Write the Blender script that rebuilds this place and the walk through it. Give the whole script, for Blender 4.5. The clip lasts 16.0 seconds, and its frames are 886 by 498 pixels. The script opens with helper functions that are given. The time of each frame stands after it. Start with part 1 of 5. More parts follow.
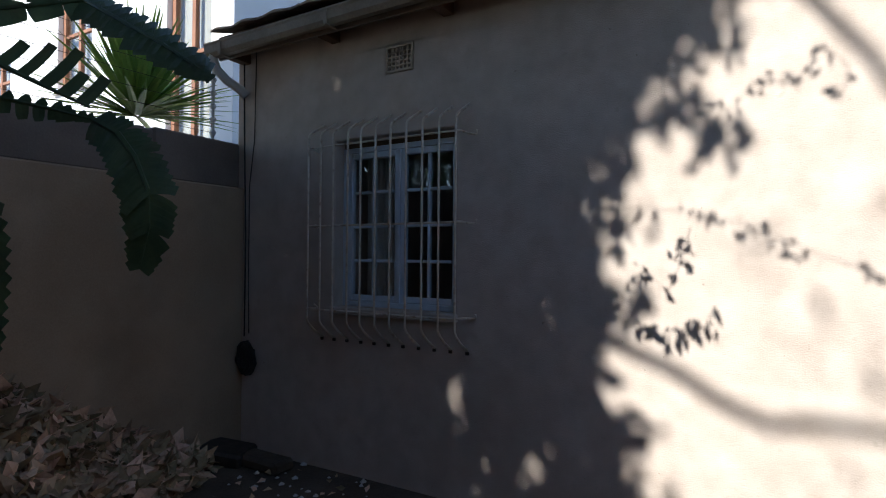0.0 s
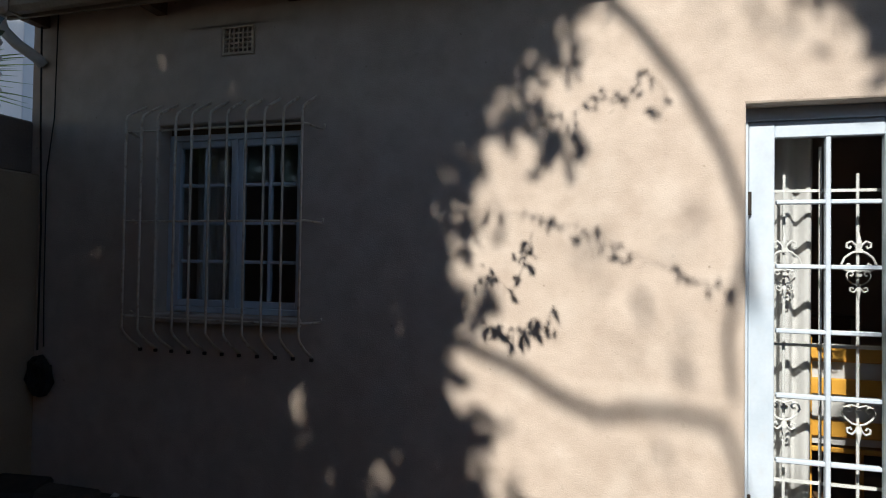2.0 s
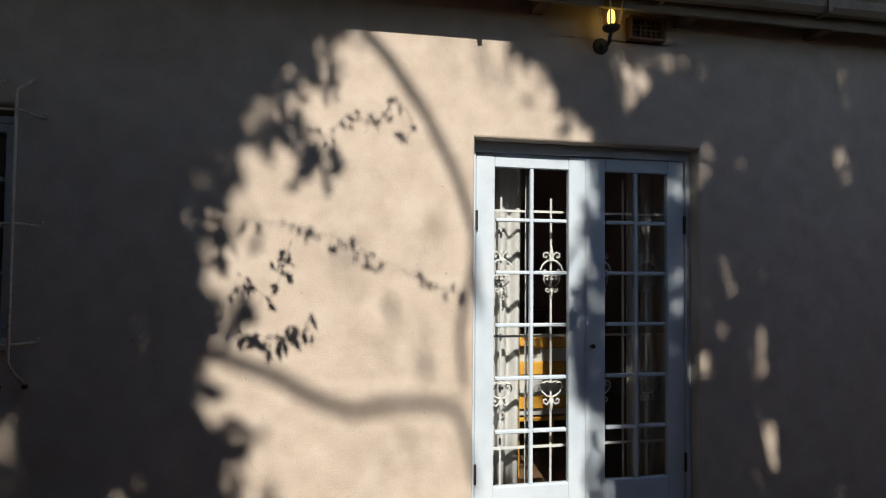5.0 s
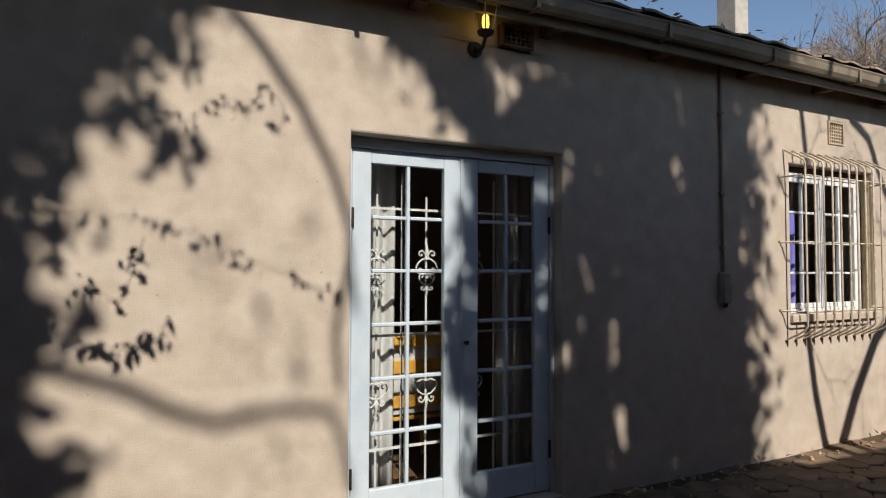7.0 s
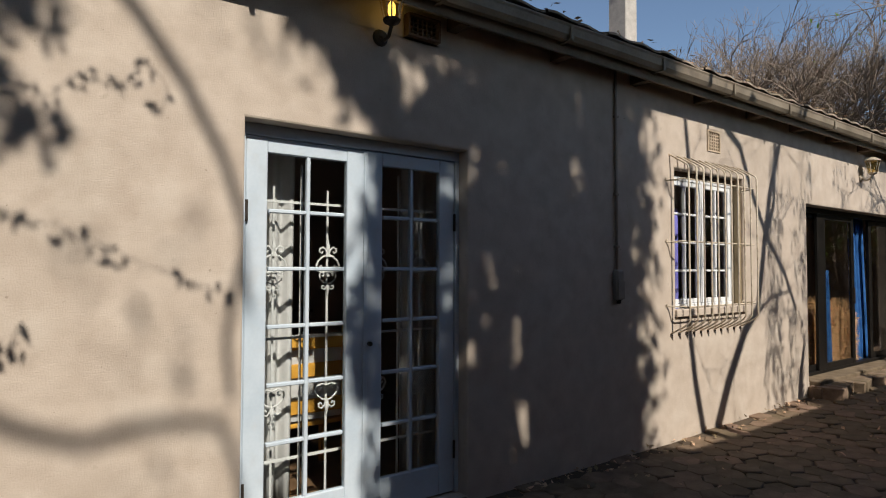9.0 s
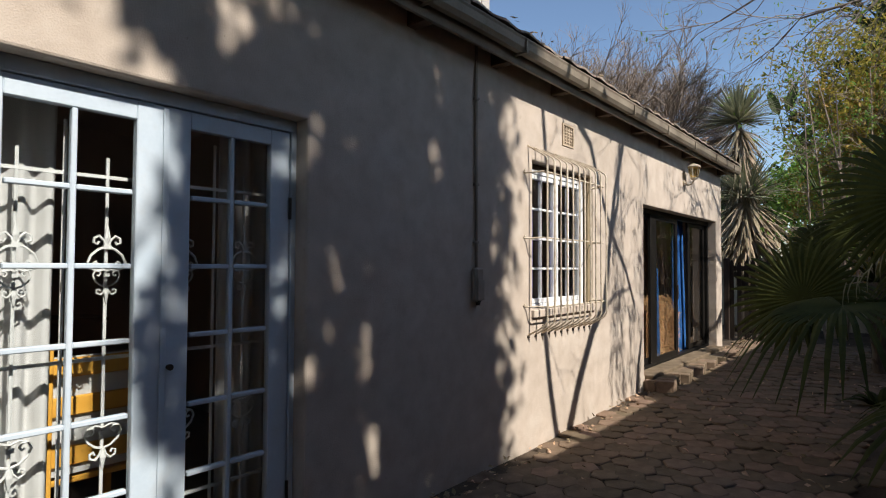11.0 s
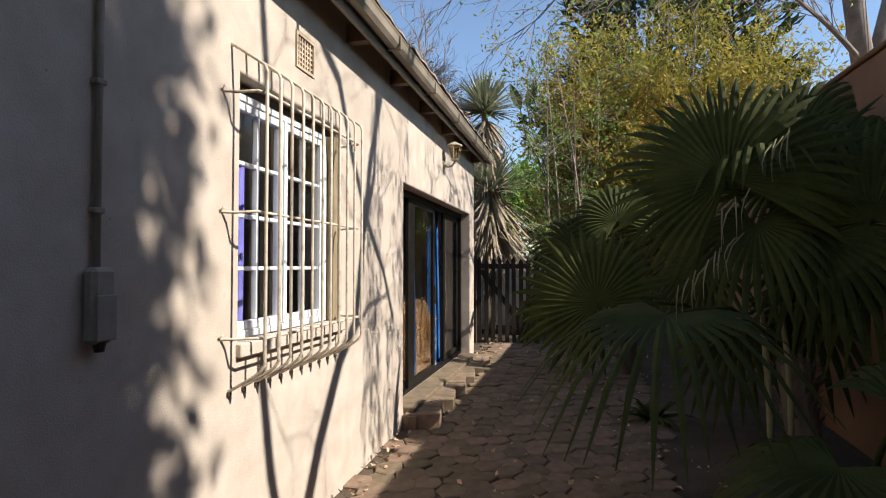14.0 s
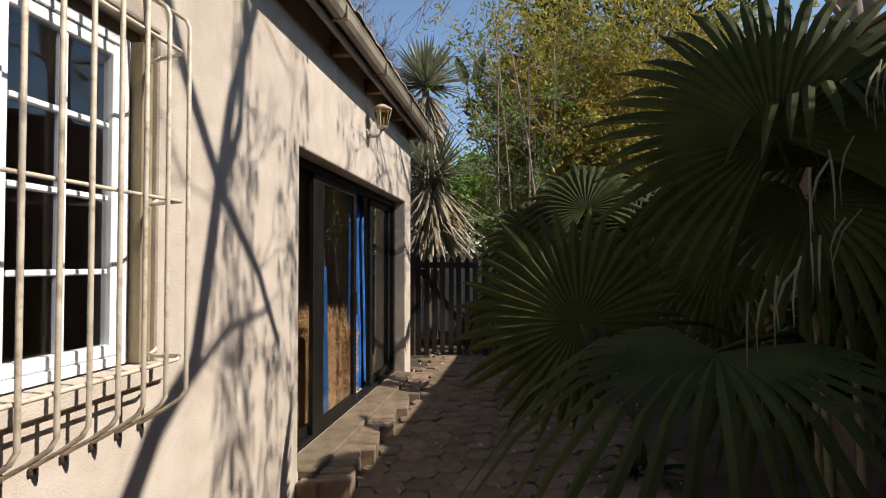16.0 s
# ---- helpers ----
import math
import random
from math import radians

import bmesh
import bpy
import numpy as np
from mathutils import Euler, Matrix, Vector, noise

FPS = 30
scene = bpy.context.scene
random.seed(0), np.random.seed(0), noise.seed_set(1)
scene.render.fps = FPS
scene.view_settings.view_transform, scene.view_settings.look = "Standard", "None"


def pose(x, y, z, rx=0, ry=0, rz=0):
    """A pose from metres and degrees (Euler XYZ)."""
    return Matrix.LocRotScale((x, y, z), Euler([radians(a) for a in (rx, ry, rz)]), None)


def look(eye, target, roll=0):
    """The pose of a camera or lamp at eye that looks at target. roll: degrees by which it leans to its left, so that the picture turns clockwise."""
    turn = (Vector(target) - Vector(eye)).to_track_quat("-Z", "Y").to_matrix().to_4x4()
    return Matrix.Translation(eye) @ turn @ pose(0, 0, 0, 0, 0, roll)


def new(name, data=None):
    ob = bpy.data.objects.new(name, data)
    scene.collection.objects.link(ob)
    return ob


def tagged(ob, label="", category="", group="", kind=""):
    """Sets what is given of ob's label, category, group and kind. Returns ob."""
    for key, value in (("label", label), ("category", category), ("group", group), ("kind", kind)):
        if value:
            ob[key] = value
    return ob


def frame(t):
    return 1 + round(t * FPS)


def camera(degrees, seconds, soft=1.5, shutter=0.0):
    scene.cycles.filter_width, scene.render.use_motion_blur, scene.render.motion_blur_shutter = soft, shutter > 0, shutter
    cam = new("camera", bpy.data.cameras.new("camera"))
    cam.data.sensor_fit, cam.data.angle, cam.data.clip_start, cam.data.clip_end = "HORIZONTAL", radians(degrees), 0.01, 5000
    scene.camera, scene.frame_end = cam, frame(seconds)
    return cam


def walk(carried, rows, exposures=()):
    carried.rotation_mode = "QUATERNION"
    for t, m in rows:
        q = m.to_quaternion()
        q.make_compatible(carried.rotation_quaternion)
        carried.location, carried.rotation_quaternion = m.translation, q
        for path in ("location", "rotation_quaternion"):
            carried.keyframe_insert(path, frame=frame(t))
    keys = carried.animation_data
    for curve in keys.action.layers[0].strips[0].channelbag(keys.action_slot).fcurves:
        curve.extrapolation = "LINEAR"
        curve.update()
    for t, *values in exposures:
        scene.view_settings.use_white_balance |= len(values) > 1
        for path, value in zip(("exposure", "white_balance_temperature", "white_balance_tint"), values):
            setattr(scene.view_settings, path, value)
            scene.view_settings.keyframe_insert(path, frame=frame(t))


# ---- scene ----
# camera and its walk: seconds, place in metres, turn in degrees
cam = camera(75.49, 16.0, soft=1.1)
PATH = [
    (0.0, 0.427, 0.054, 1.429, 90.86, -0.46, 31.05),
    (0.5, 0.416, 0.064, 1.430, 90.89, -0.50, 28.11),
    (1.0, 0.401, 0.102, 1.430, 90.90, -0.62, 24.48),
    (1.5, 0.375, 0.113, 1.431, 90.98, -0.68, 20.01),
    (2.0, 0.322, 0.115, 1.431, 91.13, -0.83, 14.68),
    (2.5, 0.309, 0.101, 1.433, 91.14, -0.76, 9.24),
    (3.0, 0.288, 0.047, 1.441, 91.09, -0.77, 4.67),
    (3.5, 0.264, 0.007, 1.448, 91.14, -0.76, 0.48),
    (4.0, 0.258, -0.053, 1.446, 91.48, -0.72, -3.16),
    (4.5, 0.261, -0.052, 1.446, 91.77, -0.61, -6.81),
    (7.0, 0.168, 0.046, 1.439, 91.98, -0.22, -24.91),
    (7.5, 0.180, 0.045, 1.439, 91.94, -0.13, -26.92),
    (8.0, 0.197, 0.062, 1.439, 91.90, -0.23, -28.90),
    (8.5, 0.180, 0.103, 1.436, 91.88, -0.22, -32.10),
    (11.0, 0.587, 0.655, 1.429, 91.77, -0.26, -50.67),
    (11.5, 0.763, 0.826, 1.420, 91.70, -0.27, -57.67),
    (12.0, 1.012, 1.010, 1.417, 91.83, -0.04, -62.21),
    (12.5, 1.289, 1.238, 1.410, 91.74, 0.00, -66.66),
    (13.0, 1.599, 1.377, 1.414, 91.65, -0.07, -71.44),
    (13.5, 1.951, 1.450, 1.420, 91.74, 0.15, -74.08),
    (14.0, 2.323, 1.542, 1.430, 91.67, -0.03, -76.74),
    (14.5, 2.710, 1.567, 1.437, 91.61, -0.07, -78.92),
    (15.0, 3.105, 1.606, 1.444, 91.54, -0.11, -79.99),
    (15.5, 3.465, 1.641, 1.434, 91.60, -0.07, -80.97),
    (16.0, 3.773, 1.682, 1.443, 91.46, 0.01, -82.08),
]
EXPOSURE = [(0.0, 1.08, 6050, 10), (1.0, 0.88, 6200, 10), (2.0, 0.53, 6500, 10), (3.0, 0.38, 6800, 10), (4.5, 0.38, 6800, 10), (7.0, 0.12, 6850, 10), (8.5, 0.02, 6850, 10), (11.0, 0.43, 6650, 10), (12.0, 0.53, 6600, 10), (13.0, 0.86, 6650, 10), (14.0, 0.8, 6650, 10), (15.0, 0.58, 6700, 10), (16.0, 0.48, 6700, 10)]
walk(cam, [(t, pose(x, y, z, rx, ry, rz)) for t, x, y, z, rx, ry, rz in PATH], EXPOSURE)

# ---- world and sun ----
SUN = Vector((-0.12, -1.0, 0.9))
world = bpy.data.worlds.new("sky")
scene.world = world
world.use_nodes = True
wn = world.node_tree.nodes
sky = wn.new("ShaderNodeTexSky")
sky.sky_type = "NISHITA"
sky.sun_disc = False
sky.dust_density, sky.ozone_density = 0.3, 2.6
sky.sun_elevation = math.atan2(0.9, math.hypot(0.12, 1.0))
sky.sun_rotation = math.pi + 0.12
wn["Background"].inputs["Strength"].default_value = 0.117
world.node_tree.links.new(sky.outputs["Color"], wn["Background"].inputs["Color"])
sun = new("sun", bpy.data.lights.new("sun", "SUN"))
sun.data.energy, sun.data.angle, sun.data.color = 5.0, radians(0.53), (1.0, 0.955, 0.89)
sun.matrix_world = look(SUN * 20, (0, 0, 0))


# ---- geometry helpers ----
class Geo:
    """Vertices and faces that grow into one mesh."""

    def __init__(self):
        self.v, self.f = [], []

    def add(self, verts, faces):
        k = len(self.v)
        self.v += [tuple(p) for p in verts]
        self.f += [tuple(k + i for i in q) for q in faces]
        return self

    def box(self, x0, x1, y0, y1, z0, z1, m=None, chamfer=0.0):
        c = min(chamfer, (x1 - x0) / 3, (y1 - y0) / 3, (z1 - z0) / 3)
        if c <= 0:
            pts = [Vector((x, y, z)) for x in (x0, x1) for y in (y0, y1) for z in (z0, z1)]
            fs = [(0, 1, 3, 2), (4, 6, 7, 5), (0, 4, 5, 1), (2, 3, 7, 6), (0, 2, 6, 4), (1, 5, 7, 3)]
        else:
            bm = bmesh.new()
            bmesh.ops.create_cube(bm, size=1)
            bmesh.ops.scale(bm, vec=(x1 - x0, y1 - y0, z1 - z0), verts=bm.verts)
            bmesh.ops.bevel(bm, geom=bm.edges[:], offset=c, segments=1, affect="EDGES", profile=0.5)
            mid = Vector(((x0 + x1) / 2, (y0 + y1) / 2, (z0 + z1) / 2))
            bm.verts.index_update()
            pts = [w.co + mid for w in bm.verts]
            fs = [[w.index for w in q.verts] for q in bm.faces]
            bm.free()
        if m:
            pts = [m @ p for p in pts]
        return self.add(pts, fs)

    def tube(self, pts, radii, n=6, caps=True):
        pts = [Vector(p) for p in pts]
        if not isinstance(radii, (list, tuple)):
            radii = [radii] * len(pts)
        k = len(self.v)
        side = None
        for i, p in enumerate(pts):
            d = (pts[min(i + 1, len(pts) - 1)] - pts[max(i - 1, 0)]).normalized()
            if side is None:
                side = d.cross(Vector((0, 0, 1)))
                if side.length < 0.05:
                    side = d.cross(Vector((1, 0, 0)))
            side = (side - d * side.dot(d)).normalized()
            up = d.cross(side)
            for j in range(n):
                a = 2 * math.pi * j / n
                self.v.append(tuple(p + (side * math.cos(a) + up * math.sin(a)) * radii[i]))
        for i in range(len(pts) - 1):
            for j in range(n):
                a, b = k + i * n + j, k + i * n + (j + 1) % n
                self.f.append((a, b, b + n, a + n))
        if caps:
            self.f.append(tuple(k + j for j in reversed(range(n))))
            self.f.append(tuple(k + (len(pts) - 1) * n + j for j in range(n)))
        return self

    def leaf(self, p, along, wide, length, width, bend=0.15):
        """A leaf of four faces, folded along its rib."""
        up = along.cross(wide)
        a, b, c = p, p + along * length * 0.5, p + along * length - up * bend * length
        l = p + along * length * 0.42 + wide * width * 0.5 + up * 0.15 * width
        r = p + along * length * 0.42 - wide * width * 0.5 + up * 0.15 * width
        return self.add([a, l, c, r, b], [(0, 1, 4), (1, 2, 4), (2, 3, 4), (3, 0, 4)])

    def blade(self, pts, widths, wide, fold=0.15):
        """A long blade along pts with a rib."""
        pts = [Vector(p) for p in pts]
        k = len(self.v)
        for i, p in enumerate(pts):
            d = (pts[min(i + 1, len(pts) - 1)] - pts[max(i - 1, 0)]).normalized()
            w = (wide - d * wide.dot(d)).normalized()
            u = d.cross(w)
            self.v += [tuple(p + w * widths[i] / 2 + u * fold * widths[i]), tuple(p), tuple(p - w * widths[i] / 2 + u * fold * widths[i])]
        for i in range(len(pts) - 1):
            a = k + 3 * i
            self.f += [(a, a + 1, a + 4, a + 3), (a + 1, a + 2, a + 5, a + 4)]
        return self

    def ob(self, name, material, parent=None, label="", smooth=False, category="", group="", kind=""):
        me = bpy.data.meshes.new(name)
        me.from_pydata(self.v, [], self.f)
        me.materials.append(material)
        if smooth:
            me.polygons.foreach_set("use_smooth", [True] * len(me.polygons))
        me.update()
        o = new(name, me)
        o.parent = parent
        return tagged(o, label, category, group, kind)


def empty(name, label, category, group="", kind="", at=(0, 0, 0)):
    o = new(name)
    o.empty_display_size = 0.1
    return tagged(o, label, category, group, kind)


def rnd(a, b):
    return random.uniform(a, b)


def rvec():
    while True:
        v = Vector((rnd(-1, 1), rnd(-1, 1), rnd(-1, 1)))
        if 0.05 < v.length < 1:
            return v.normalized()


# ---- materials ----
def surf(name, a, b, rough=0.8, scale=5.0, fine=70.0, bump=0.25, depth=0.01, metal=0.0, vary=0.0, island=0.0, spec=0.3, stain=None, stretch=(1, 1, 1), translucent=0.0):
    m = bpy.data.materials.new(name)
    m.use_nodes = True
    t = m.node_tree
    N, L = t.nodes, t.links
    p = N["Principled BSDF"]
    p.inputs["Roughness"].default_value, p.inputs["Metallic"].default_value = rough, metal
    p.inputs["Specular IOR Level"].default_value = spec
    co = N.new("ShaderNodeTexCoord")
    mp = N.new("ShaderNodeMapping")
    mp.inputs["Scale"].default_value = stretch
    L.new(co.outputs["Object"], mp.inputs["Vector"])
    n1, n2 = N.new("ShaderNodeTexNoise"), N.new("ShaderNodeTexNoise")
    n1.inputs["Scale"].default_value, n1.inputs["Detail"].default_value = scale, 5
    n2.inputs["Scale"].default_value, n2.inputs["Detail"].default_value = fine, 3
    for n in (n1, n2):
        L.new(mp.outputs["Vector"], n.inputs["Vector"])
    mixf = N.new("ShaderNodeMath")
    mixf.operation = "MULTIPLY_ADD"
    L.new(n2.outputs["Fac"], mixf.inputs[0])
    mixf.inputs[1].default_value = 0.35
    L.new(n1.outputs["Fac"], mixf.inputs[2])
    ramp = N.new("ShaderNodeValToRGB")
    ramp.color_ramp.elements[0].position, ramp.color_ramp.elements[1].position = 0.45, 0.9
    ramp.color_ramp.elements[0].color, ramp.color_ramp.elements[1].color = (*a, 1), (*b, 1)
    L.new(mixf.outputs[0], ramp.inputs["Fac"])
    col = ramp.outputs["Color"]
    for sc, amount, tint, *band in (stain if isinstance(stain, list) else [stain] if stain else []):
        lo, hi = band or (0.52, 0.72)
        n3 = N.new("ShaderNodeTexNoise")
        n3.inputs["Scale"].default_value, n3.inputs["Detail"].default_value = sc, 8
        L.new(co.outputs["Object"], n3.inputs["Vector"])
        r3 = N.new("ShaderNodeValToRGB")
        r3.color_ramp.elements[0].position, r3.color_ramp.elements[1].position = lo, hi
        r3.color_ramp.elements[0].color, r3.color_ramp.elements[1].color = (0, 0, 0, 1), (amount, amount, amount, 1)
        L.new(n3.outputs["Fac"], r3.inputs["Fac"])
        mx = N.new("ShaderNodeMixRGB")
        L.new(r3.outputs["Color"], mx.inputs["Fac"])
        L.new(col, mx.inputs["Color1"])
        mx.inputs["Color2"].default_value = (*tint, 1)
        col = mx.outputs["Color"]
    if vary or island:
        hs = N.new("ShaderNodeHueSaturation")
        src = N.new("ShaderNodeObjectInfo").outputs["Random"] if vary else N.new("ShaderNodeNewGeometry").outputs["Random Per Island"]
        k = vary or island
        mr = N.new("ShaderNodeMapRange")
        mr.inputs["To Min"].default_value, mr.inputs["To Max"].default_value = 1 - k, 1 + k
        L.new(src, mr.inputs["Value"])
        L.new(mr.outputs["Result"], hs.inputs["Value"])
        mh = N.new("ShaderNodeMapRange")
        mh.inputs["To Min"].default_value, mh.inputs["To Max"].default_value = 0.5 + 0.05 * k, 0.5 - 0.05 * k
        L.new(src, mh.inputs["Value"])
        L.new(mh.outputs["Result"], hs.inputs["Hue"])
        L.new(col, hs.inputs["Color"])
        col = hs.outputs["Color"]
    L.new(col, p.inputs["Base Color"])
    if bump:
        bp = N.new("ShaderNodeBump")
        bp.inputs["Strength"].default_value, bp.inputs["Distance"].default_value = bump, depth
        L.new(mixf.outputs[0], bp.inputs["Height"])
        L.new(bp.outputs["Normal"], p.inputs["Normal"])
    if translucent:
        tr = N.new("ShaderNodeBsdfTranslucent")
        L.new(col, tr.inputs["Color"])
        ms = N.new("ShaderNodeMixShader")
        ms.inputs["Fac"].default_value = translucent
        L.new(p.outputs["BSDF"], ms.inputs[1])
        L.new(tr.outputs["BSDF"], ms.inputs[2])
        L.new(ms.outputs["Shader"], N["Material Output"].inputs["Surface"])
    return m


def glass_material(name, tint, gloss):
    m = bpy.data.materials.new(name)
    m.use_nodes = True
    N, L = m.node_tree.nodes, m.node_tree.links
    N.remove(N["Principled BSDF"])
    lw = N.new("ShaderNodeLayerWeight")
    lw.inputs["Blend"].default_value = 0.5
    pw = N.new("ShaderNodeMath")
    pw.operation, pw.inputs[1].default_value = "POWER", 4.0
    L.new(lw.outputs["Facing"], pw.inputs[0])
    ma = N.new("ShaderNodeMath")
    ma.operation, ma.inputs[1].default_value, ma.inputs[2].default_value = "MULTIPLY_ADD", 0.8, gloss
    L.new(pw.outputs[0], ma.inputs[0])
    tr, gl = N.new("ShaderNodeBsdfTransparent"), N.new("ShaderNodeBsdfGlossy")
    tr.inputs["Color"].default_value = (*tint, 1)
    gl.inputs["Roughness"].default_value = 0.02
    nz = N.new("ShaderNodeTexNoise")
    nz.inputs["Scale"].default_value = 3.0
    bp = N.new("ShaderNodeBump")
    bp.inputs["Strength"].default_value, bp.inputs["Distance"].default_value = 0.08, 0.02
    co = N.new("ShaderNodeTexCoord")
    L.new(co.outputs["Object"], nz.inputs["Vector"])
    L.new(nz.outputs["Fac"], bp.inputs["Height"])
    L.new(bp.outputs["Normal"], gl.inputs["Normal"])
    ms = N.new("ShaderNodeMixShader")
    L.new(ma.outputs[0], ms.inputs["Fac"])
    L.new(tr.outputs["BSDF"], ms.inputs[1])
    L.new(gl.outputs["BSDF"], ms.inputs[2])
    L.new(ms.outputs["Shader"], N["Material Output"].inputs["Surface"])
    return m


def glow_material(name, colour, strength):
    m = bpy.data.materials.new(name)
    m.use_nodes = True
    p = m.node_tree.nodes["Principled BSDF"]
    p.inputs["Base Color"].default_value = (*colour, 1)
    p.inputs["Emission Color"].default_value = (*colour, 1)
    p.inputs["Emission Strength"].default_value = strength
    return m


PLASTER = surf("cream_plaster", (0.44, 0.364, 0.298), (0.55, 0.468, 0.392), 0.92, 7.0, 140, 0.8, 0.008, stain=[(0.9, 0.45, (0.36, 0.3, 0.24), 0.45, 0.75), (3.5, 0.3, (0.56, 0.5, 0.43), 0.55, 0.7), (30, 0.55, (0.2, 0.16, 0.12), 0.69, 0.74), (14, 0.3, (0.28, 0.23, 0.18), 0.66, 0.74)], spec=0.15)
GARDEN_PLASTER = surf("brown_plaster", (0.27, 0.19, 0.12), (0.38, 0.28, 0.185), 0.93, 1.7, 120, 0.4, 0.005, stain=(1.6, 0.5, (0.16, 0.115, 0.075)), spec=0.1)
COPING_PLASTER = surf("dark_grey_plaster", (0.14, 0.11, 0.09), (0.22, 0.175, 0.14), 0.93, 2.2, 90, 0.5, 0.006, spec=0.1)
TERRACOTTA_PLASTER = surf("terracotta_plaster", (0.2, 0.105, 0.06), (0.3, 0.165, 0.095), 0.93, 1.5, 110, 0.4, 0.005, stain=(1.3, 0.5, (0.13, 0.07, 0.045)), spec=0.1)
INNER_PAINT = surf("inner_wall_paint", (0.4, 0.36, 0.3), (0.46, 0.42, 0.36), 0.9, 1.0, 60, 0.1, 0.002)
INNER_FLOOR = surf("wooden_floor", (0.13, 0.075, 0.04), (0.22, 0.13, 0.07), 0.5, 3.0, 40, 0.1, 0.002, stretch=(8, 1, 1))
BLUE_PAINT = surf("pale_blue_gloss_paint", (0.45, 0.53, 0.6), (0.55, 0.62, 0.68), 0.42, 5, 60, 0.2, 0.0015, stain=(9, 0.25, (0.45, 0.43, 0.4)), spec=0.4)
WHITE_PAINT = surf("white_gloss_paint", (0.72, 0.74, 0.75), (0.82, 0.83, 0.83), 0.4, 6, 70, 0.2, 0.0015, stain=(12, 0.25, (0.5, 0.48, 0.44)), spec=0.4)
BAR_PAINT = surf("cream_bar_paint", (0.5, 0.42, 0.32), (0.64, 0.56, 0.44), 0.5, 12, 110, 0.3, 0.001, stain=(25, 0.6, (0.2, 0.1, 0.05)), spec=0.4)
WHITE_BAR = surf("white_bar_paint", (0.62, 0.62, 0.6), (0.74, 0.74, 0.72), 0.45, 12, 110, 0.2, 0.001)
IRON = surf("rusty_black_iron", (0.03, 0.026, 0.023), (0.075, 0.058, 0.046), 0.6, 14, 90, 0.4, 0.002, metal=0.4)
DARK_FRAME = surf("dark_bronze_frame", (0.007, 0.006, 0.0055), (0.016, 0.014, 0.012), 0.5, 9, 80, 0.2, 0.001, metal=0.3)
GUTTER_PAINT = surf("weathered_gutter_paint", (0.16, 0.13, 0.095), (0.28, 0.235, 0.18), 0.6, 3, 60, 0.3, 0.002, stain=(5, 0.6, (0.2, 0.15, 0.11)))
BROWN_WOOD = surf("brown_stained_wood", (0.1, 0.062, 0.038), (0.19, 0.12, 0.078), 0.75, 4, 60, 0.4, 0.003, stretch=(1, 1, 1), vary=0.2)
BOARD = surf("olive_weathered_board", (0.2, 0.155, 0.09), (0.34, 0.27, 0.17), 0.85, 7, 60, 0.6, 0.004, stretch=(3, 3, 0.5), stain=(9, 0.5, (0.14, 0.1, 0.06)))
GATE_WOOD = surf("dark_weathered_wood", (0.028, 0.02, 0.015), (0.062, 0.045, 0.033), 0.85, 6, 80, 0.5, 0.003, stretch=(4, 4, 0.6), vary=0.3)
YELLOW_WOOD = surf("orange_varnished_wood", (0.62, 0.3, 0.04), (0.78, 0.42, 0.08), 0.4, 6, 60, 0.1, 0.001)
TILE_CLAY = surf("mossy_clay_roof_tile", (0.16, 0.12, 0.09), (0.36, 0.29, 0.22), 0.9, 9, 60, 0.6, 0.006, vary=0.3, stain=(14, 0.7, (0.32, 0.33, 0.27)))
BRICK = surf("worn_step_brick", (0.13, 0.092, 0.06), (0.24, 0.175, 0.12), 0.9, 9, 90, 0.4, 0.003, vary=0.22)
PAVER = surf("worn_brown_paver", (0.13, 0.088, 0.056), (0.235, 0.168, 0.112), 0.88, 7, 80, 0.7, 0.008, vary=0.28, stain=(3, 0.6, (0.11, 0.075, 0.05)))
PAVER_REST = surf("worn_brown_paver_far", (0.13, 0.088, 0.056), (0.235, 0.168, 0.112), 0.88, 7, 80, 0.6, 0.006, island=0.22, stain=(3, 0.6, (0.11, 0.075, 0.05)))
SOIL = surf("dry_soil", (0.055, 0.04, 0.028), (0.12, 0.088, 0.06), 0.95, 3, 60, 0.8, 0.02, stain=(1.1, 0.5, (0.04, 0.03, 0.022)))
AIRBRICK = surf("airbrick_clay", (0.4, 0.31, 0.22), (0.52, 0.42, 0.31), 0.9, 20, 120, 0.4, 0.002)
PIPE_GREY = surf("grey_conduit_paint", (0.25, 0.21, 0.17), (0.36, 0.3, 0.25), 0.7, 8, 70, 0.2, 0.001)
CURTAIN_WHITE = surf("white_curtain_cloth", (0.68, 0.67, 0.65), (0.78, 0.77, 0.75), 0.95, 8, 300, 0.2, 0.001, translucent=0.25)
CURTAIN_BLUE = surf("bright_blue_cloth", (0.02, 0.11, 0.36), (0.05, 0.21, 0.55), 0.85, 8, 300, 0.2, 0.001, translucent=0.3)
CURTAIN_VIOLET = surf("violet_blue_cloth", (0.2, 0.19, 0.62), (0.3, 0.29, 0.78), 0.9, 8, 300, 0.2, 0.001, translucent=0.2)
STRAW = surf("matted_straw", (0.42, 0.25, 0.12), (0.72, 0.49, 0.27), 0.95, 30, 200, 0.8, 0.01, stretch=(1, 1, 0.5), island=0.35)
BARK = surf("grey_brown_bark", (0.11, 0.085, 0.065), (0.22, 0.18, 0.14), 0.95, 9, 60, 0.8, 0.01, stretch=(1, 1, 0.3))
TWIG = surf("dry_grey_twigs", (0.2, 0.15, 0.11), (0.34, 0.27, 0.21), 0.95, 6, 40, 0.0, island=0.2)
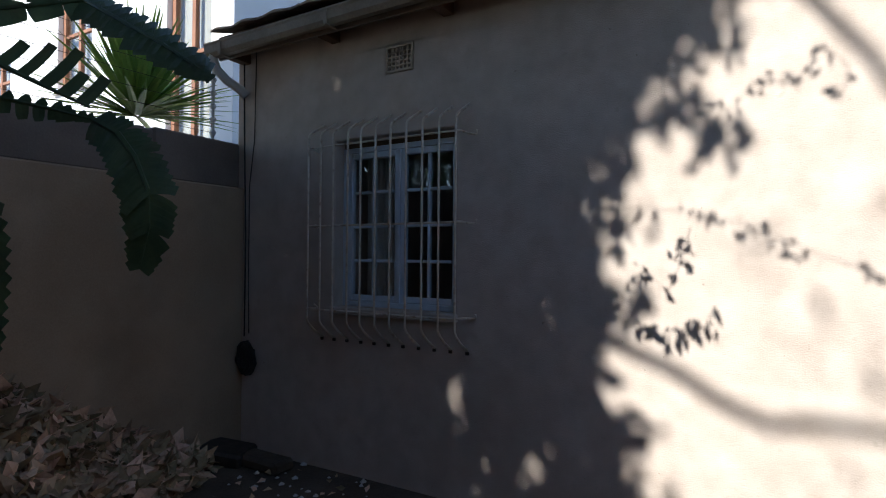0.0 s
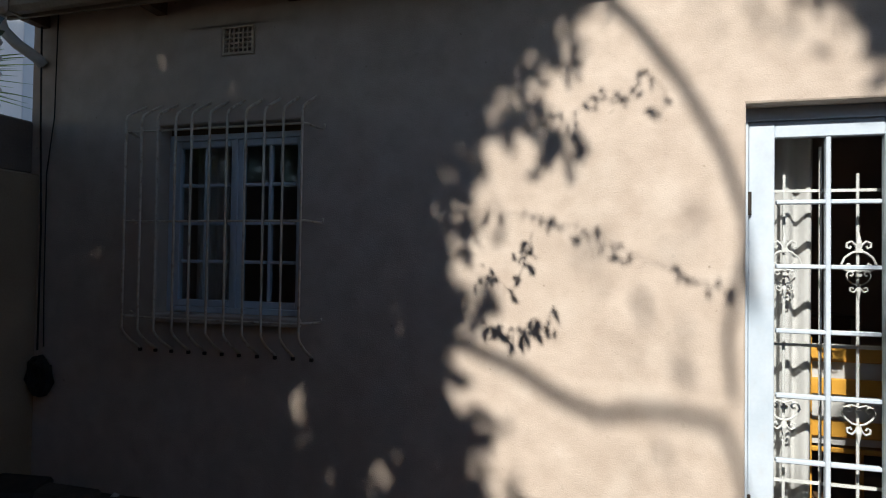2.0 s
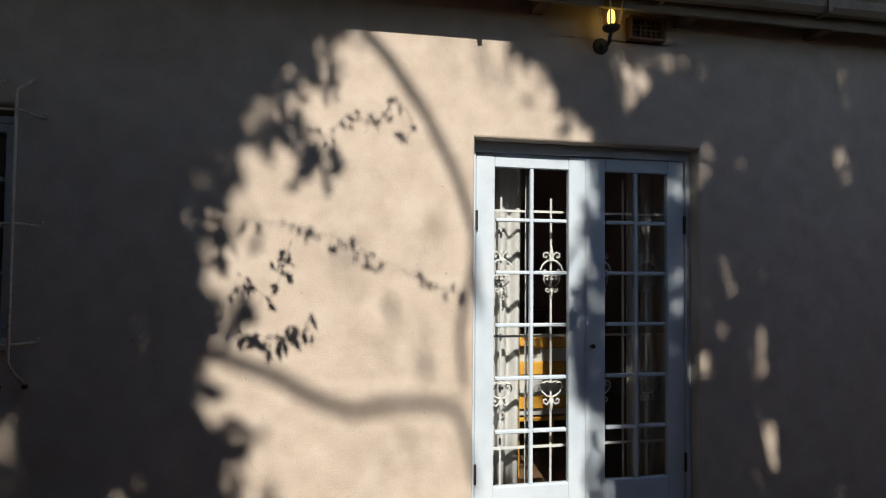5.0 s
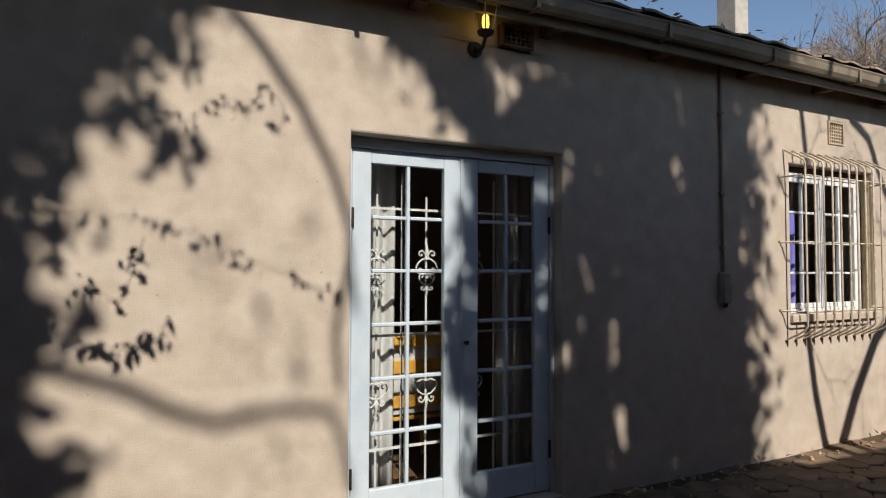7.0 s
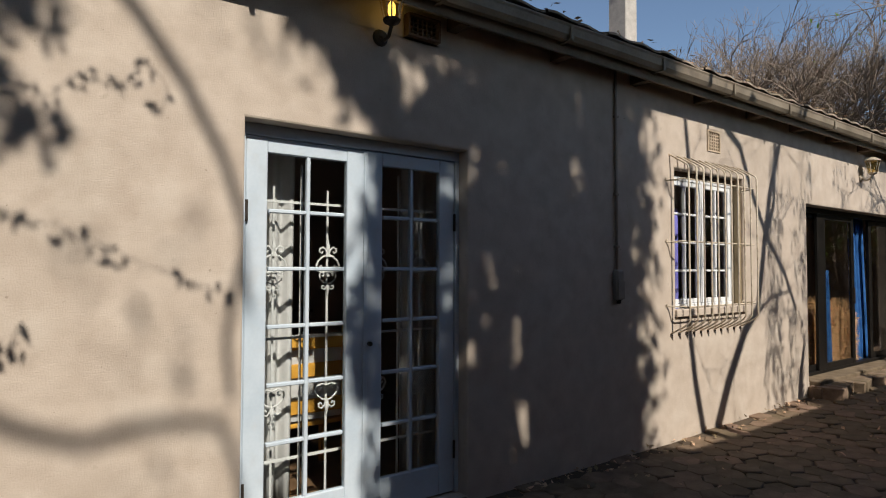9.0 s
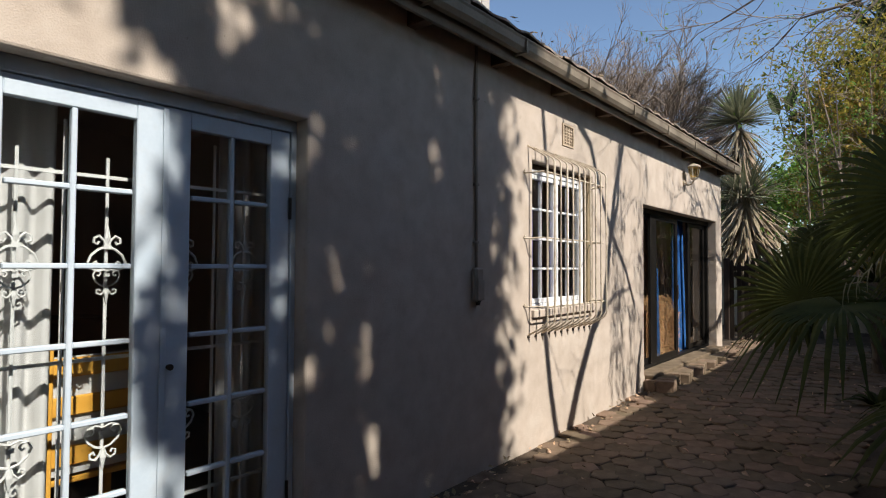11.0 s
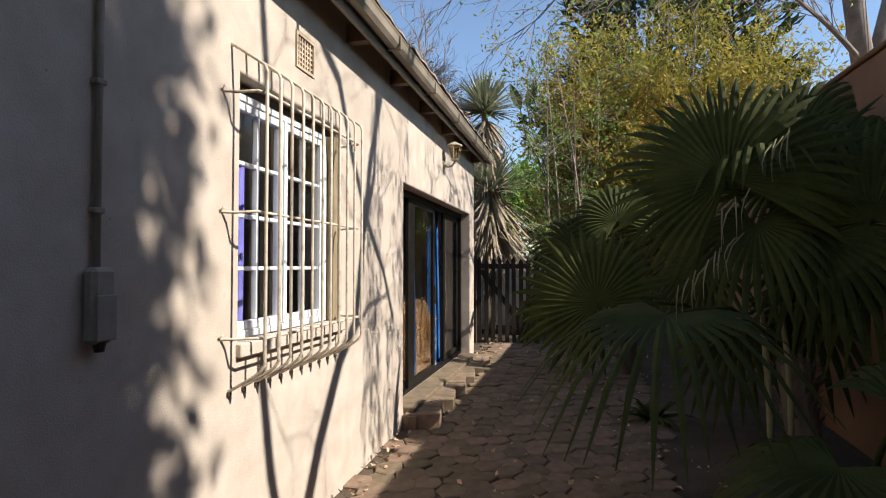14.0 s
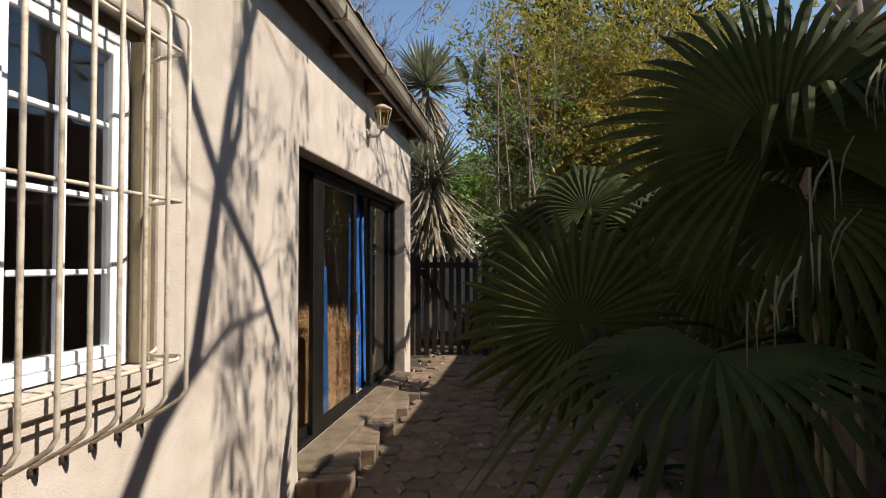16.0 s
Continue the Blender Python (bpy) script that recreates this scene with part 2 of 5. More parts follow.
PALE_BARK = surf("pale_grey_bark", (0.13, 0.105, 0.09), (0.25, 0.21, 0.175), 0.95, 5, 50, 0.6, 0.01)
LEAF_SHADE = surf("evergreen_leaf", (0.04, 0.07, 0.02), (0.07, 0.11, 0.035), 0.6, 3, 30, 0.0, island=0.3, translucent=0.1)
LEAF_OLIVE = surf("yellow_green_leaf", (0.22, 0.21, 0.035), (0.42, 0.36, 0.06), 0.55, 1.6, 30, 0.0, island=0.45, translucent=0.4)
LEAF_RUST = surf("yellowed_leaf", (0.36, 0.23, 0.06), (0.5, 0.34, 0.09), 0.6, 1.6, 30, 0.0, island=0.4, translucent=0.4)
LEAF_BRIGHT = surf("bright_green_leaf", (0.1, 0.2, 0.03), (0.2, 0.33, 0.06), 0.6, 1, 30, 0.0, island=0.35, translucent=0.4)
LEAF_DARK = surf("dark_conifer_leaf", (0.032, 0.05, 0.016), (0.075, 0.095, 0.03), 0.7, 1, 30, 0.0, island=0.35, translucent=0.1)
PALM_GREEN = surf("fan_palm_leaf", (0.036, 0.043, 0.009), (0.07, 0.08, 0.018), 0.7, 4, 40, 0.15, 0.003, island=0.18, translucent=0.25, spec=0.18)
PALM_DRY = surf("dry_palm_strip", (0.2, 0.18, 0.09), (0.34, 0.31, 0.18), 0.8, 4, 40, 0.0, island=0.25, translucent=0.2)
YUCCA_GREEN = surf("yucca_leaf", (0.11, 0.2, 0.035), (0.22, 0.33, 0.07), 0.5, 4, 40, 0.0, island=0.3, translucent=0.25)
YUCCA_GREY = surf("grey_green_blade", (0.22, 0.235, 0.15), (0.38, 0.38, 0.26), 0.6, 4, 40, 0.0, island=0.3, translucent=0.15)
YUCCA_DEAD = surf("dead_tan_blade", (0.24, 0.185, 0.12), (0.44, 0.36, 0.25), 0.85, 4, 40, 0.0, island=0.35, translucent=0.1)
BANANA = surf("torn_banana_leaf", (0.045, 0.075, 0.035), (0.085, 0.125, 0.055), 0.45, 6, 60, 0.2, 0.004, stain=(5, 0.5, (0.09, 0.07, 0.045)), translucent=0.2, spec=0.4)
DRY_LEAF = surf("dry_fallen_leaf", (0.3, 0.2, 0.115), (0.56, 0.4, 0.25), 0.85, 3, 60, 0.0, island=0.5)
NEIGHBOUR_WHITE = surf("white_render", (0.72, 0.72, 0.72), (0.82, 0.82, 0.82), 0.9, 0.8, 60, 0.2, 0.004, stain=(1.2, 0.2, (0.55, 0.52, 0.48)))
SASH_BROWN = surf("brown_sash_wood", (0.2, 0.095, 0.055), (0.3, 0.15, 0.09), 0.6, 4, 60, 0.1, 0.002)
BLIND = surf("beige_blind", (0.4, 0.36, 0.3), (0.52, 0.48, 0.41), 0.8, 2, 60, 0.1, 0.002, stretch=(6, 6, 0.5))
PLASTIC_WHITE = surf("grey_white_plastic", (0.5, 0.49, 0.46), (0.64, 0.63, 0.6), 0.5, 8, 60, 0.1, 0.001)
RUBBER = surf("black_rubber", (0.012, 0.012, 0.012), (0.03, 0.028, 0.026), 0.7, 20, 90, 0.3, 0.002)
CREAM_WALL = surf("cream_yard_wall", (0.5, 0.42, 0.3), (0.6, 0.51, 0.38), 0.92, 1.2, 80, 0.3, 0.004)
STONE = surf("pale_stone", (0.35, 0.33, 0.3), (0.5, 0.47, 0.43), 0.9, 12, 80, 0.6, 0.006)
DARK_INSIDE = surf("dark_wooden_furniture", (0.06, 0.035, 0.022), (0.12, 0.07, 0.045), 0.5, 4, 60, 0.1, 0.002)
GLASS = glass_material("window_glass", (0.93, 0.95, 0.95), 0.05)
GLASS_DARK = glass_material("tinted_glass", (0.86, 0.84, 0.8), 0.055)
LAMP_GLASS = glass_material("amber_lamp_glass", (0.85, 0.72, 0.42), 0.08)
BULB = glow_material("warm_bulb", (1.0, 0.72, 0.2), 3.0)


# ---- house: walls, floor, ceiling, roof ----
def wall_along_x(name, x0, x1, z0, z1, y0, y1, holes, material, label, kind="structure", round_edge=0.012):
    """A wall with openings that go through it; the edges of the openings are rounded off."""
    xs = sorted({x0, x1, *[h[0] for h in holes], *[h[1] for h in holes]})
    zs = sorted({z0, z1, *[h[2] for h in holes], *[h[3] for h in holes]})
    solid = lambda i, j: 0 <= i < len(xs) - 1 and 0 <= j < len(zs) - 1 and not any(
        h[0] <= (xs[i] + xs[i + 1]) / 2 <= h[1] and h[2] <= (zs[j] + zs[j + 1]) / 2 <= h[3] for h in holes)
    bm = bmesh.new()
    quad = lambda *p: bm.faces.new([bm.verts.new(q) for q in p])
    for i in range(len(xs) - 1):
        for j in range(len(zs) - 1):
            if not solid(i, j):
                continue
            a, b, c, d = xs[i], xs[i + 1], zs[j], zs[j + 1]
            quad((a, y0, c), (b, y0, c), (b, y0, d), (a, y0, d))
            quad((a, y1, c), (a, y1, d), (b, y1, d), (b, y1, c))
            if not solid(i - 1, j):
                quad((a, y0, c), (a, y0, d), (a, y1, d), (a, y1, c))
            if not solid(i + 1, j):
                quad((b, y0, c), (b, y1, c), (b, y1, d), (b, y0, d))
            if not solid(i, j - 1):
                quad((a, y0, c), (a, y1, c), (b, y1, c), (b, y0, c))
            if not solid(i, j + 1):
                quad((a, y0, d), (b, y0, d), (b, y1, d), (a, y1, d))
    bmesh.ops.remove_doubles(bm, verts=bm.verts, dist=1e-5)
    bmesh.ops.recalc_face_normals(bm, faces=bm.faces)
    sharp = [e for e in bm.edges if len(e.link_faces) == 2 and all(abs(w.co.y - y0) < 1e-4 for w in e.verts) and e.link_faces[0].normal.dot(e.link_faces[1].normal) < 0.5]
    bmesh.ops.bevel(bm, geom=sharp, offset=round_edge, segments=2, affect="EDGES", profile=0.5)
    me = bpy.data.meshes.new(name)
    bm.to_mesh(me)
    bm.free()
    me.materials.append(material)
    return tagged(new(name, me), label, "wall", kind=kind)


FACE, BACK = 3.0, 3.28
W1, DOOR, W2, SLIDE = (-2.21, -1.262, 1.075, 2.212), (1.0, 2.37, 0.03, 2.17), (4.58, 5.7, 1.06, 2.29), (7.03, 10.14, 0.22, 2.145)
VENTS = [(-1.785, -1.578, 2.608, 2.778), (1.905, 2.13, 2.78, 2.915), (5.087, 5.298, 2.495, 2.69)]
wall_along_x("wall_front", -3.2, 10.45, -0.3, 3.06, FACE, BACK, [W1, DOOR, W2, SLIDE, *VENTS], PLASTER, "cream plastered house wall, stained and cracked near the ground")
Geo().box(-3.2, 10.45, 6.6, 6.8, -0.3, 3.4).ob("wall_back", INNER_PAINT, label="plain painted back wall of the dark rooms", category="wall", kind="structure")
Geo().box(-3.2, -3.0, BACK, 6.6, -0.3, 3.2).ob("wall_west", PLASTER, label="cream plastered end wall of the house", category="wall", kind="structure")
Geo().box(10.25, 10.45, BACK, 6.6, -0.3, 3.2).ob("wall_east", PLASTER, label="cream plastered end wall of the house", category="wall", kind="structure")
for k, x in enumerate((-0.5, 3.4, 6.4)):
    Geo().box(x, x + 0.12, BACK, 6.6, 0.04, 2.7).ob("wall_partition_%d" % (k + 1), INNER_PAINT, label="painted partition wall between two dark rooms", category="wall", kind="structure")
Geo().box(-3.0, 10.25, BACK, 6.6, -0.2, 0.04).ob("floor", INNER_FLOOR, label="dark wooden floor inside the house", category="floor", kind="structure")
Geo().box(-3.0, 10.25, BACK, 6.6, 2.7, 2.78).ob("ceiling", INNER_PAINT, label="plain painted ceiling of the rooms", category="ceiling", kind="structure")

EAVE_Y, EAVE_Z, RISE = 2.75, 3.055, 0.3
roof = empty("roof", "low mossy clay tile roof with a weathered eave", "roof", kind="structure")
g = Geo()
x0, x1 = -3.22, 10.6
slope = lambda y: EAVE_Z + RISE * (y - EAVE_Y)
g.add([(x0, 2.83, slope(2.83) - 0.02), (x1, 2.83, slope(2.83) - 0.02), (x1, 7.2, slope(7.2) - 0.02), (x0, 7.2, slope(7.2) - 0.02),
       (x0, 2.83, slope(2.83) - 0.06), (x1, 2.83, slope(2.83) - 0.06), (x1, 7.2, slope(7.2) - 0.06), (x0, 7.2, slope(7.2) - 0.06)],
      [(0, 1, 2, 3), (4, 7, 6, 5), (0, 4, 5, 1), (1, 5, 6, 2), (2, 6, 7, 3), (3, 7, 4, 0)])
g.ob("roof_deck", BROWN_WOOD, roof, "brown boarded roof underside")
Geo().box(x0, x1, 2.836, 2.858, 2.89, 3.05).ob("fascia", GUTTER_PAINT, roof, "weathered fascia board")
rafter = None
for k in range(16):
    x = -3.1 + k * 0.89
    o = Geo().box(-0.035, 0.035, 2.858, 3.0, 2.885, 3.0).ob("rafter", BROWN_WOOD, roof) if rafter is None else new("rafter", rafter)
    rafter, o.parent, o.location.x = o.data, roof, x
tile = None
for k in range(46):
    x = x0 + 0.02 + k * 0.3
    if tile is None:
        g = Geo()
        n = 8
        prof = [(0.3 * i / n, 0.009 * math.sin(2 * math.pi * i / n) + 0.012) for i in range(n + 1)]
        for (a, za), (b, zb) in zip(prof, prof[1:]):
            lo, hi = EAVE_Y - 0.015, EAVE_Y + 0.38
            p = lambda u, y, z, t: (u, y, slope(y) + z + t)
            g.add([p(a, lo, za, 0), p(b, lo, zb, 0), p(b, hi, zb, 0), p(a, hi, za, 0), p(a, lo, za, 0.016), p(b, lo, zb, 0.016), p(b, hi, zb, 0.016), p(a, hi, za, 0.016)],
                  [(4, 5, 6, 7), (0, 3, 2, 1), (0, 1, 5, 4)])
        o = g.ob("tile", TILE_CLAY, roof)
    else:
        o = new("tile", tile)
    tile, o.parent = o.data, roof
    o.location = (x, rnd(-0.012, 0.012), rnd(-0.004, 0.006))
g = Geo()
for row in range(1, 12):
    y = EAVE_Y + 0.33 * row
    for k in range(46):
        x = x0 + 0.02 + k * 0.3
        g.add([(x, y, slope(y) + 0.02), (x + 0.15, y, slope(y) + 0.055), (x + 0.3, y, slope(y) + 0.02), (x + 0.3, y + 0.36, slope(y + 0.36) + 0.02), (x + 0.15, y + 0.36, slope(y + 0.36) + 0.04), (x, y + 0.36, slope(y + 0.36) + 0.02)],
              [(0, 1, 4, 5), (1, 2, 3, 4)])
g.ob("tile_courses", TILE_CLAY, roof, kind="stuff")

# gutter with its lip, brackets and swan-neck
gutter = empty("gutter", "weathered cream metal gutter along the eave", "gutter")
g = Geo()
prof = [(2.783, 3.0), (2.783, 2.925), (2.755, 2.905), (2.715, 2.905), (2.695, 2.935), (2.692, 2.985), (2.685, 3.0), (2.69, 3.01), (2.7, 3.0), (2.702, 2.94), (2.72, 2.915), (2.752, 2.915), (2.773, 2.93), (2.773, 3.0)]
n = len(prof)
prof = [(y + 0.05, z + 0.03) for y, z in prof]
fall = lambda x: 0.015 - 0.06 * max(0.0, (3.5 - x) / 6.7) - 0.03 * max(0.0, (x - 3.5) / 7.1)
cuts = (x0 - 0.05, 0.2, 3.5, 7.0, x1 + 0.02)
g.add([(x, y, z + fall(x)) for x in cuts for y, z in prof], [(r * n + i, r * n + (i + 1) % n, (r + 1) * n + (i + 1) % n, (r + 1) * n + i) for r in range(4) for i in range(n)] + [tuple(range(n)), tuple(range(5 * n - 1, 4 * n - 1, -1))])
g.ob("trough", GUTTER_PAINT, gutter)
for k in range(14):
    x = -3.1 + k * 1.02
    Geo().box(x, x + 0.025, 2.736, 2.833, 2.927 + fall(x), 2.935 + fall(x)).box(x, x + 0.025, 2.73, 2.738, 2.93 + fall(x), 3.02 + fall(x)).ob("bracket", GUTTER_PAINT, gutter)
Geo().tube([(-3.215, 2.785, 2.94), (-3.215, 2.785, 2.88), (-3.2, 2.8, 2.81), (-3.16, 2.86, 2.74), (-3.11, 2.95, 2.68), (-3.09, 2.985, 2.64)], 0.036, 10).ob("downpipe", PLASTIC_WHITE, gutter, "grey plastic swan-neck downpipe", smooth=True)

# leaf litter that lies along the roof edge
g = Geo()
for k in range(500):
    x = rnd(0, 10.4)
    y = rnd(2.72, 3.3)
    g.leaf(Vector((x, y, slope(y) + rnd(0.04, 0.09))), (rvec() * Vector((1, 1, 0.4))).normalized(), rvec(), rnd(0.03, 0.07), rnd(0.015, 0.03))
g.ob("roof_litter", DRY_LEAF, label="dry leaves and twigs caught on the roof edge", category="leaf litter", kind="stuff")

chimney = empty("chimney", "grey rendered chimney on the roof", "chimney")
Geo().box(5.95, 6.17, 4.52, 4.78, slope(4.52) - 0.05, 4.93, chamfer=0.01).ob("shaft", STONE, chimney)
Geo().box(5.92, 6.2, 4.49, 4.81, 4.93, 4.98, chamfer=0.01).ob("cap", STONE, chimney)


# ---- airbricks ----
def airbrick(h, proud, cols, rows, label, clay=None):
    x0, x1, z0, z1 = h
    t = empty("airbrick", label, "vent", "airbricks in the wall")
    r = 0.014
    g = Geo()
    for a, b, c, d in ((x0, x1, z1 - r, z1), (x0, x1, z0, z0 + r), (x0, x0 + r, z0 + r, z1 - r), (x1 - r, x1, z0 + r, z1 - r)):
        g.box(a, b, FACE - proud, FACE + 0.03, c, d)
    g.ob("frame", clay or AIRBRICK, t)
    w, hgt = (x1 - x0 - 2 * r) / cols, (z1 - z0 - 2 * r) / rows
    for i in range(1, cols):
        x = x0 + r + i * w
        Geo().box(x - 0.0055, x + 0.0055, FACE + 0.004 - proud * 0.5, FACE + 0.014, z0 + r, z1 - r).ob("slat", clay or AIRBRICK, t)
    for j in range(1, rows):
        z = z0 + r + j * hgt
        Geo().box(x0 + r, x1 - r, FACE + 0.006 - proud * 0.5, FACE + 0.016, z - 0.0045, z + 0.0045).ob("slat", clay or AIRBRICK, t)
    return t


airbrick(VENTS[0], 0.006, 6, 5, "dusty clay airbrick set in the cream wall")
airbrick(VENTS[1], 0.045, 6, 4, "old airbrick with a projecting rim beside the wall lamp", BROWN_WOOD)
airbrick(VENTS[2], 0.006, 6, 6, "sunlit clay airbrick above the barred window")


# ---- windows and doors ----
def casement(parent, name, x0, x1, z0, z1, y, cols, rows, stile, paint, bottom=None, thick=0.042, bar=0.02, top=None):
    """A glazed leaf: stiles and rails, glazing bars and panes."""
    bottom, top = bottom or stile, top or stile
    g = Geo()
    c = 0.004
    g.box(x0, x0 + stile, y, y + thick, z0, z1, chamfer=c).box(x1 - stile, x1, y, y + thick, z0, z1, chamfer=c)
    g.box(x0 + stile, x1 - stile, y + 0.002, y + thick - 0.002, z1 - top, z1, chamfer=c).box(x0 + stile, x1 - stile, y + 0.002, y + thick - 0.002, z0, z0 + bottom, chamfer=c)
    leaf = g.ob(name, paint, parent)
    ax, bx, az, bz = x0 + stile, x1 - stile, z0 + bottom, z1 - top
    w, h = (bx - ax) / cols, (bz - az) / rows
    for i in range(1, cols):
        Geo().box(ax + i * w - bar / 2, ax + i * w + bar / 2, y + 0.004, y + thick - 0.006, az, bz, chamfer=0.004).ob("glazing_bar", paint, leaf)
    for j in range(1, rows):
        for i in range(cols):
            Geo().box(ax + i * w + bar / 2, ax + (i + 1) * w - bar / 2, y + 0.005, y + thick - 0.007, az + j * h - bar / 2, az + j * h + bar / 2, chamfer=0.004).ob("glazing_bar", paint, leaf)
    for i in range(cols):
        for j in range(rows):
            m = bar / 2 - 0.002
            o = Geo().box(ax + i * w + (m if i else 0), ax + (i + 1) * w - (m if i < cols - 1 else 0), y + 0.02, y + 0.023, az + j * h + (m if j else 0), az + (j + 1) * h - (m if j < rows - 1 else 0)).ob("pane", GLASS, leaf)
            o.visible_shadow = False
    return leaf


def window(name, h, y, paint, label, split=0.5, fr=0.035):
    x0, x1, z0, z1 = h
    t = empty(name, label, "window", kind="structure")
    g = Geo()
    g.box(x0, x0 + fr, y - 0.01, y + 0.07, z0, z1, chamfer=0.003).box(x1 - fr, x1, y - 0.01, y + 0.07, z0, z1, chamfer=0.003)
    g.box(x0 + fr, x1 - fr, y - 0.01, y + 0.07, z1 - fr, z1, chamfer=0.003).box(x0 + fr, x1 - fr, y - 0.01, y + 0.07, z0, z0 + fr, chamfer=0.003)
    g.ob("window_frame", paint, t)
    mid = x0 + (x1 - x0) * split
    casement(t, "casement", x0 + fr + 0.002, mid - 0.002, z0 + fr + 0.002, z1 - fr - 0.002, y - 0.004, 2, 4, 0.04, paint)
    casement(t, "casement", mid + 0.002, x1 - fr - 0.002, z0 + fr + 0.002, z1 - fr - 0.002, y - 0.004, 2, 4, 0.04, paint)
    Geo().box(mid - 0.012, mid + 0.012, y - 0.016, y - 0.006, z0 + fr, z1 - fr, chamfer=0.003).ob("cover_strip", paint, t)
    return t


window("window_1", (W1[0], W1[1], W1[2] + 0.02, 2.172), 3.1, BLUE_PAINT, "pale blue painted casement window with small panes")
Geo().box(W1[0] + 0.004, W1[1] - 0.004, 3.1, 3.17, 2.174, 2.209).ob("lintel_strip", BROWN_WOOD, label="dark timber strip above the blue window", category="lintel")
Geo().box(W1[0] - 0.02, W1[1] + 0.02, 2.965, 3.1, W1[2] - 0.03, W1[2] + 0.018, chamfer=0.006).ob("window_sill", PLASTER, label="plastered sill below the blue window", category="sill", kind="structure")
window("window_2", (W2[0] + 0.004, 5.634, W2[2] + 0.03, W2[3] - 0.05), 3.08, WHITE_PAINT, "white painted casement window with small panes")
Geo().box(5.638, W2[1] - 0.003, 3.025, 3.12, W2[2] + 0.03, W2[3] - 0.052, chamfer=0.003).ob("filler_board", BOARD, label="weathered brown board filling the window opening beside the sash", category="board")
Geo().box(W2[0] + 0.004, W2[1] - 0.004, 3.08, 3.16, W2[3] - 0.048, W2[3] - 0.003).ob("lintel_strip", BROWN_WOOD, label="dark timber strip above the white window", category="lintel")
Geo().box(W2[0] - 0.02, W2[1] + 0.02, 2.97, 3.068, W2[2] - 0.035, W2[2] + 0.028, chamfer=0.006).ob("window_sill", PLASTER, label="sunlit plastered sill below the white window", category="sill", kind="structure")


def grille(name, label, xa, xb, count, front, z_lo, z_hi, zs_cross, wall_lo, wall_hi, hook):
    """Burglar bars that bow out from the wall, with crossbars hooked to it."""
    t = empty(name, label, "burglar bars", "burglar bars on the windows")
    r = 0.0075
    for k in range(count):
        x = xa + (xb - xa) * k / (count - 1) + rnd(-0.003, 0.003)
        b = front + rnd(-0.003, 0.003)
        pts = [(x, FACE + 0.01, wall_lo), (x, FACE - (FACE - b) * 0.55, wall_lo + (z_lo - wall_lo) * 0.5), (x, b + 0.02, z_lo - 0.018), (x, b, z_lo + 0.012), (x, b, (z_lo + z_hi) / 2), (x, b, z_hi - 0.02), (x, b + 0.012, z_hi + 0.008), (x, b + 0.05, z_hi + 0.035), (x, FACE + 0.01, wall_hi)]
        Geo().tube(pts, r, 6).ob("bar", BAR_PAINT, t, smooth=True)
        Geo().box(x - 0.011, x + 0.011, FACE - 0.012, FACE + 0.004, wall_lo - 0.014, wall_lo + 0.006, chamfer=0.003).ob("lug", IRON, t)
    for z in zs_cross:
        f2 = front + 0.013
        pts = [(xa - hook - 0.012, FACE - 0.02, z + 0.02), (xa - hook, FACE + 0.004, z), (xa - hook + 0.03, FACE - 0.05, z), (xa - 0.012, f2 + 0.02, z + 0.004), (xa + 0.03, f2, z), ((xa + xb) / 2, f2, z), (xb - 0.03, f2, z), (xb + 0.012, f2 + 0.02, z + 0.004), (xb + hook - 0.03, FACE - 0.05, z), (xb + hook, FACE + 0.004, z), (xb + hook + 0.012, FACE - 0.02, z + 0.02)]
        Geo().tube(pts, r * 0.9, 6).ob("crossbar", BAR_PAINT, t, smooth=True)
    return t


grille("window_grille", "bowed cream steel burglar bars over the blue window, paint worn", -2.31, -1.175, 11, 2.845, 1.0, 2.235, (2.15, 1.63, 1.08), 0.875, 2.34, 0.05)
grille("window_grille", "bowed cream steel burglar bars over the white window, in sunlight", 4.505, 5.6, 11, 2.825, 1.0, 2.28, (2.17, 1.655, 1.12), 0.885, 2.4, 0.06)

# french doors
door = empty("door_1", "pair of pale blue glazed french doors, closed, paint chipped", "door", kind="structure")
dx0, dx1, dz0, dz1 = DOOR
Geo().box(dx0, dx0 + 0.03, 3.09, 3.19, dz0, dz1 - 0.06, chamfer=0.003).box(dx1 - 0.03, dx1, 3.09, 3.19, dz0, dz1 - 0.06, chamfer=0.003).box(dx0, dx1, 3.09, 3.19, dz1 - 0.06, dz1, chamfer=0.003).ob("door_frame", BLUE_PAINT, door)
for a, b, hx in ((dx0 + 0.034, 1.703, dx0 + 0.036), (1.709, dx1 - 0.034, dx1 - 0.036)):
    leaf = casement(door, "leaf", a, b, dz0 + 0.01, dz1 - 0.064, 3.1, 2, 6, 0.11, BLUE_PAINT, bottom=0.18, bar=0.021, top=0.078)
    for z in (1.72, 0.3):
        Geo().tube([(hx, 3.092, z - 0.055), (hx, 3.092, z + 0.055)], 0.008, 8).ob("hinge", IRON, leaf)
Geo().box(1.696, 1.721, 3.092, 3.099, dz0 + 0.02, dz1 - 0.07, chamfer=0.002).ob("cover_strip", BLUE_PAINT, door)
Geo().tube([(1.735, 3.1, 1.0), (1.735, 3.075, 1.0)], [0.01, 0.014], 8).ob("knob", IRON, door)
Geo().box(dx0 + 0.002, dx1 - 0.002, 2.985, 3.2, -0.02, 0.028, chamfer=0.006).ob("threshold", BRICK, door)

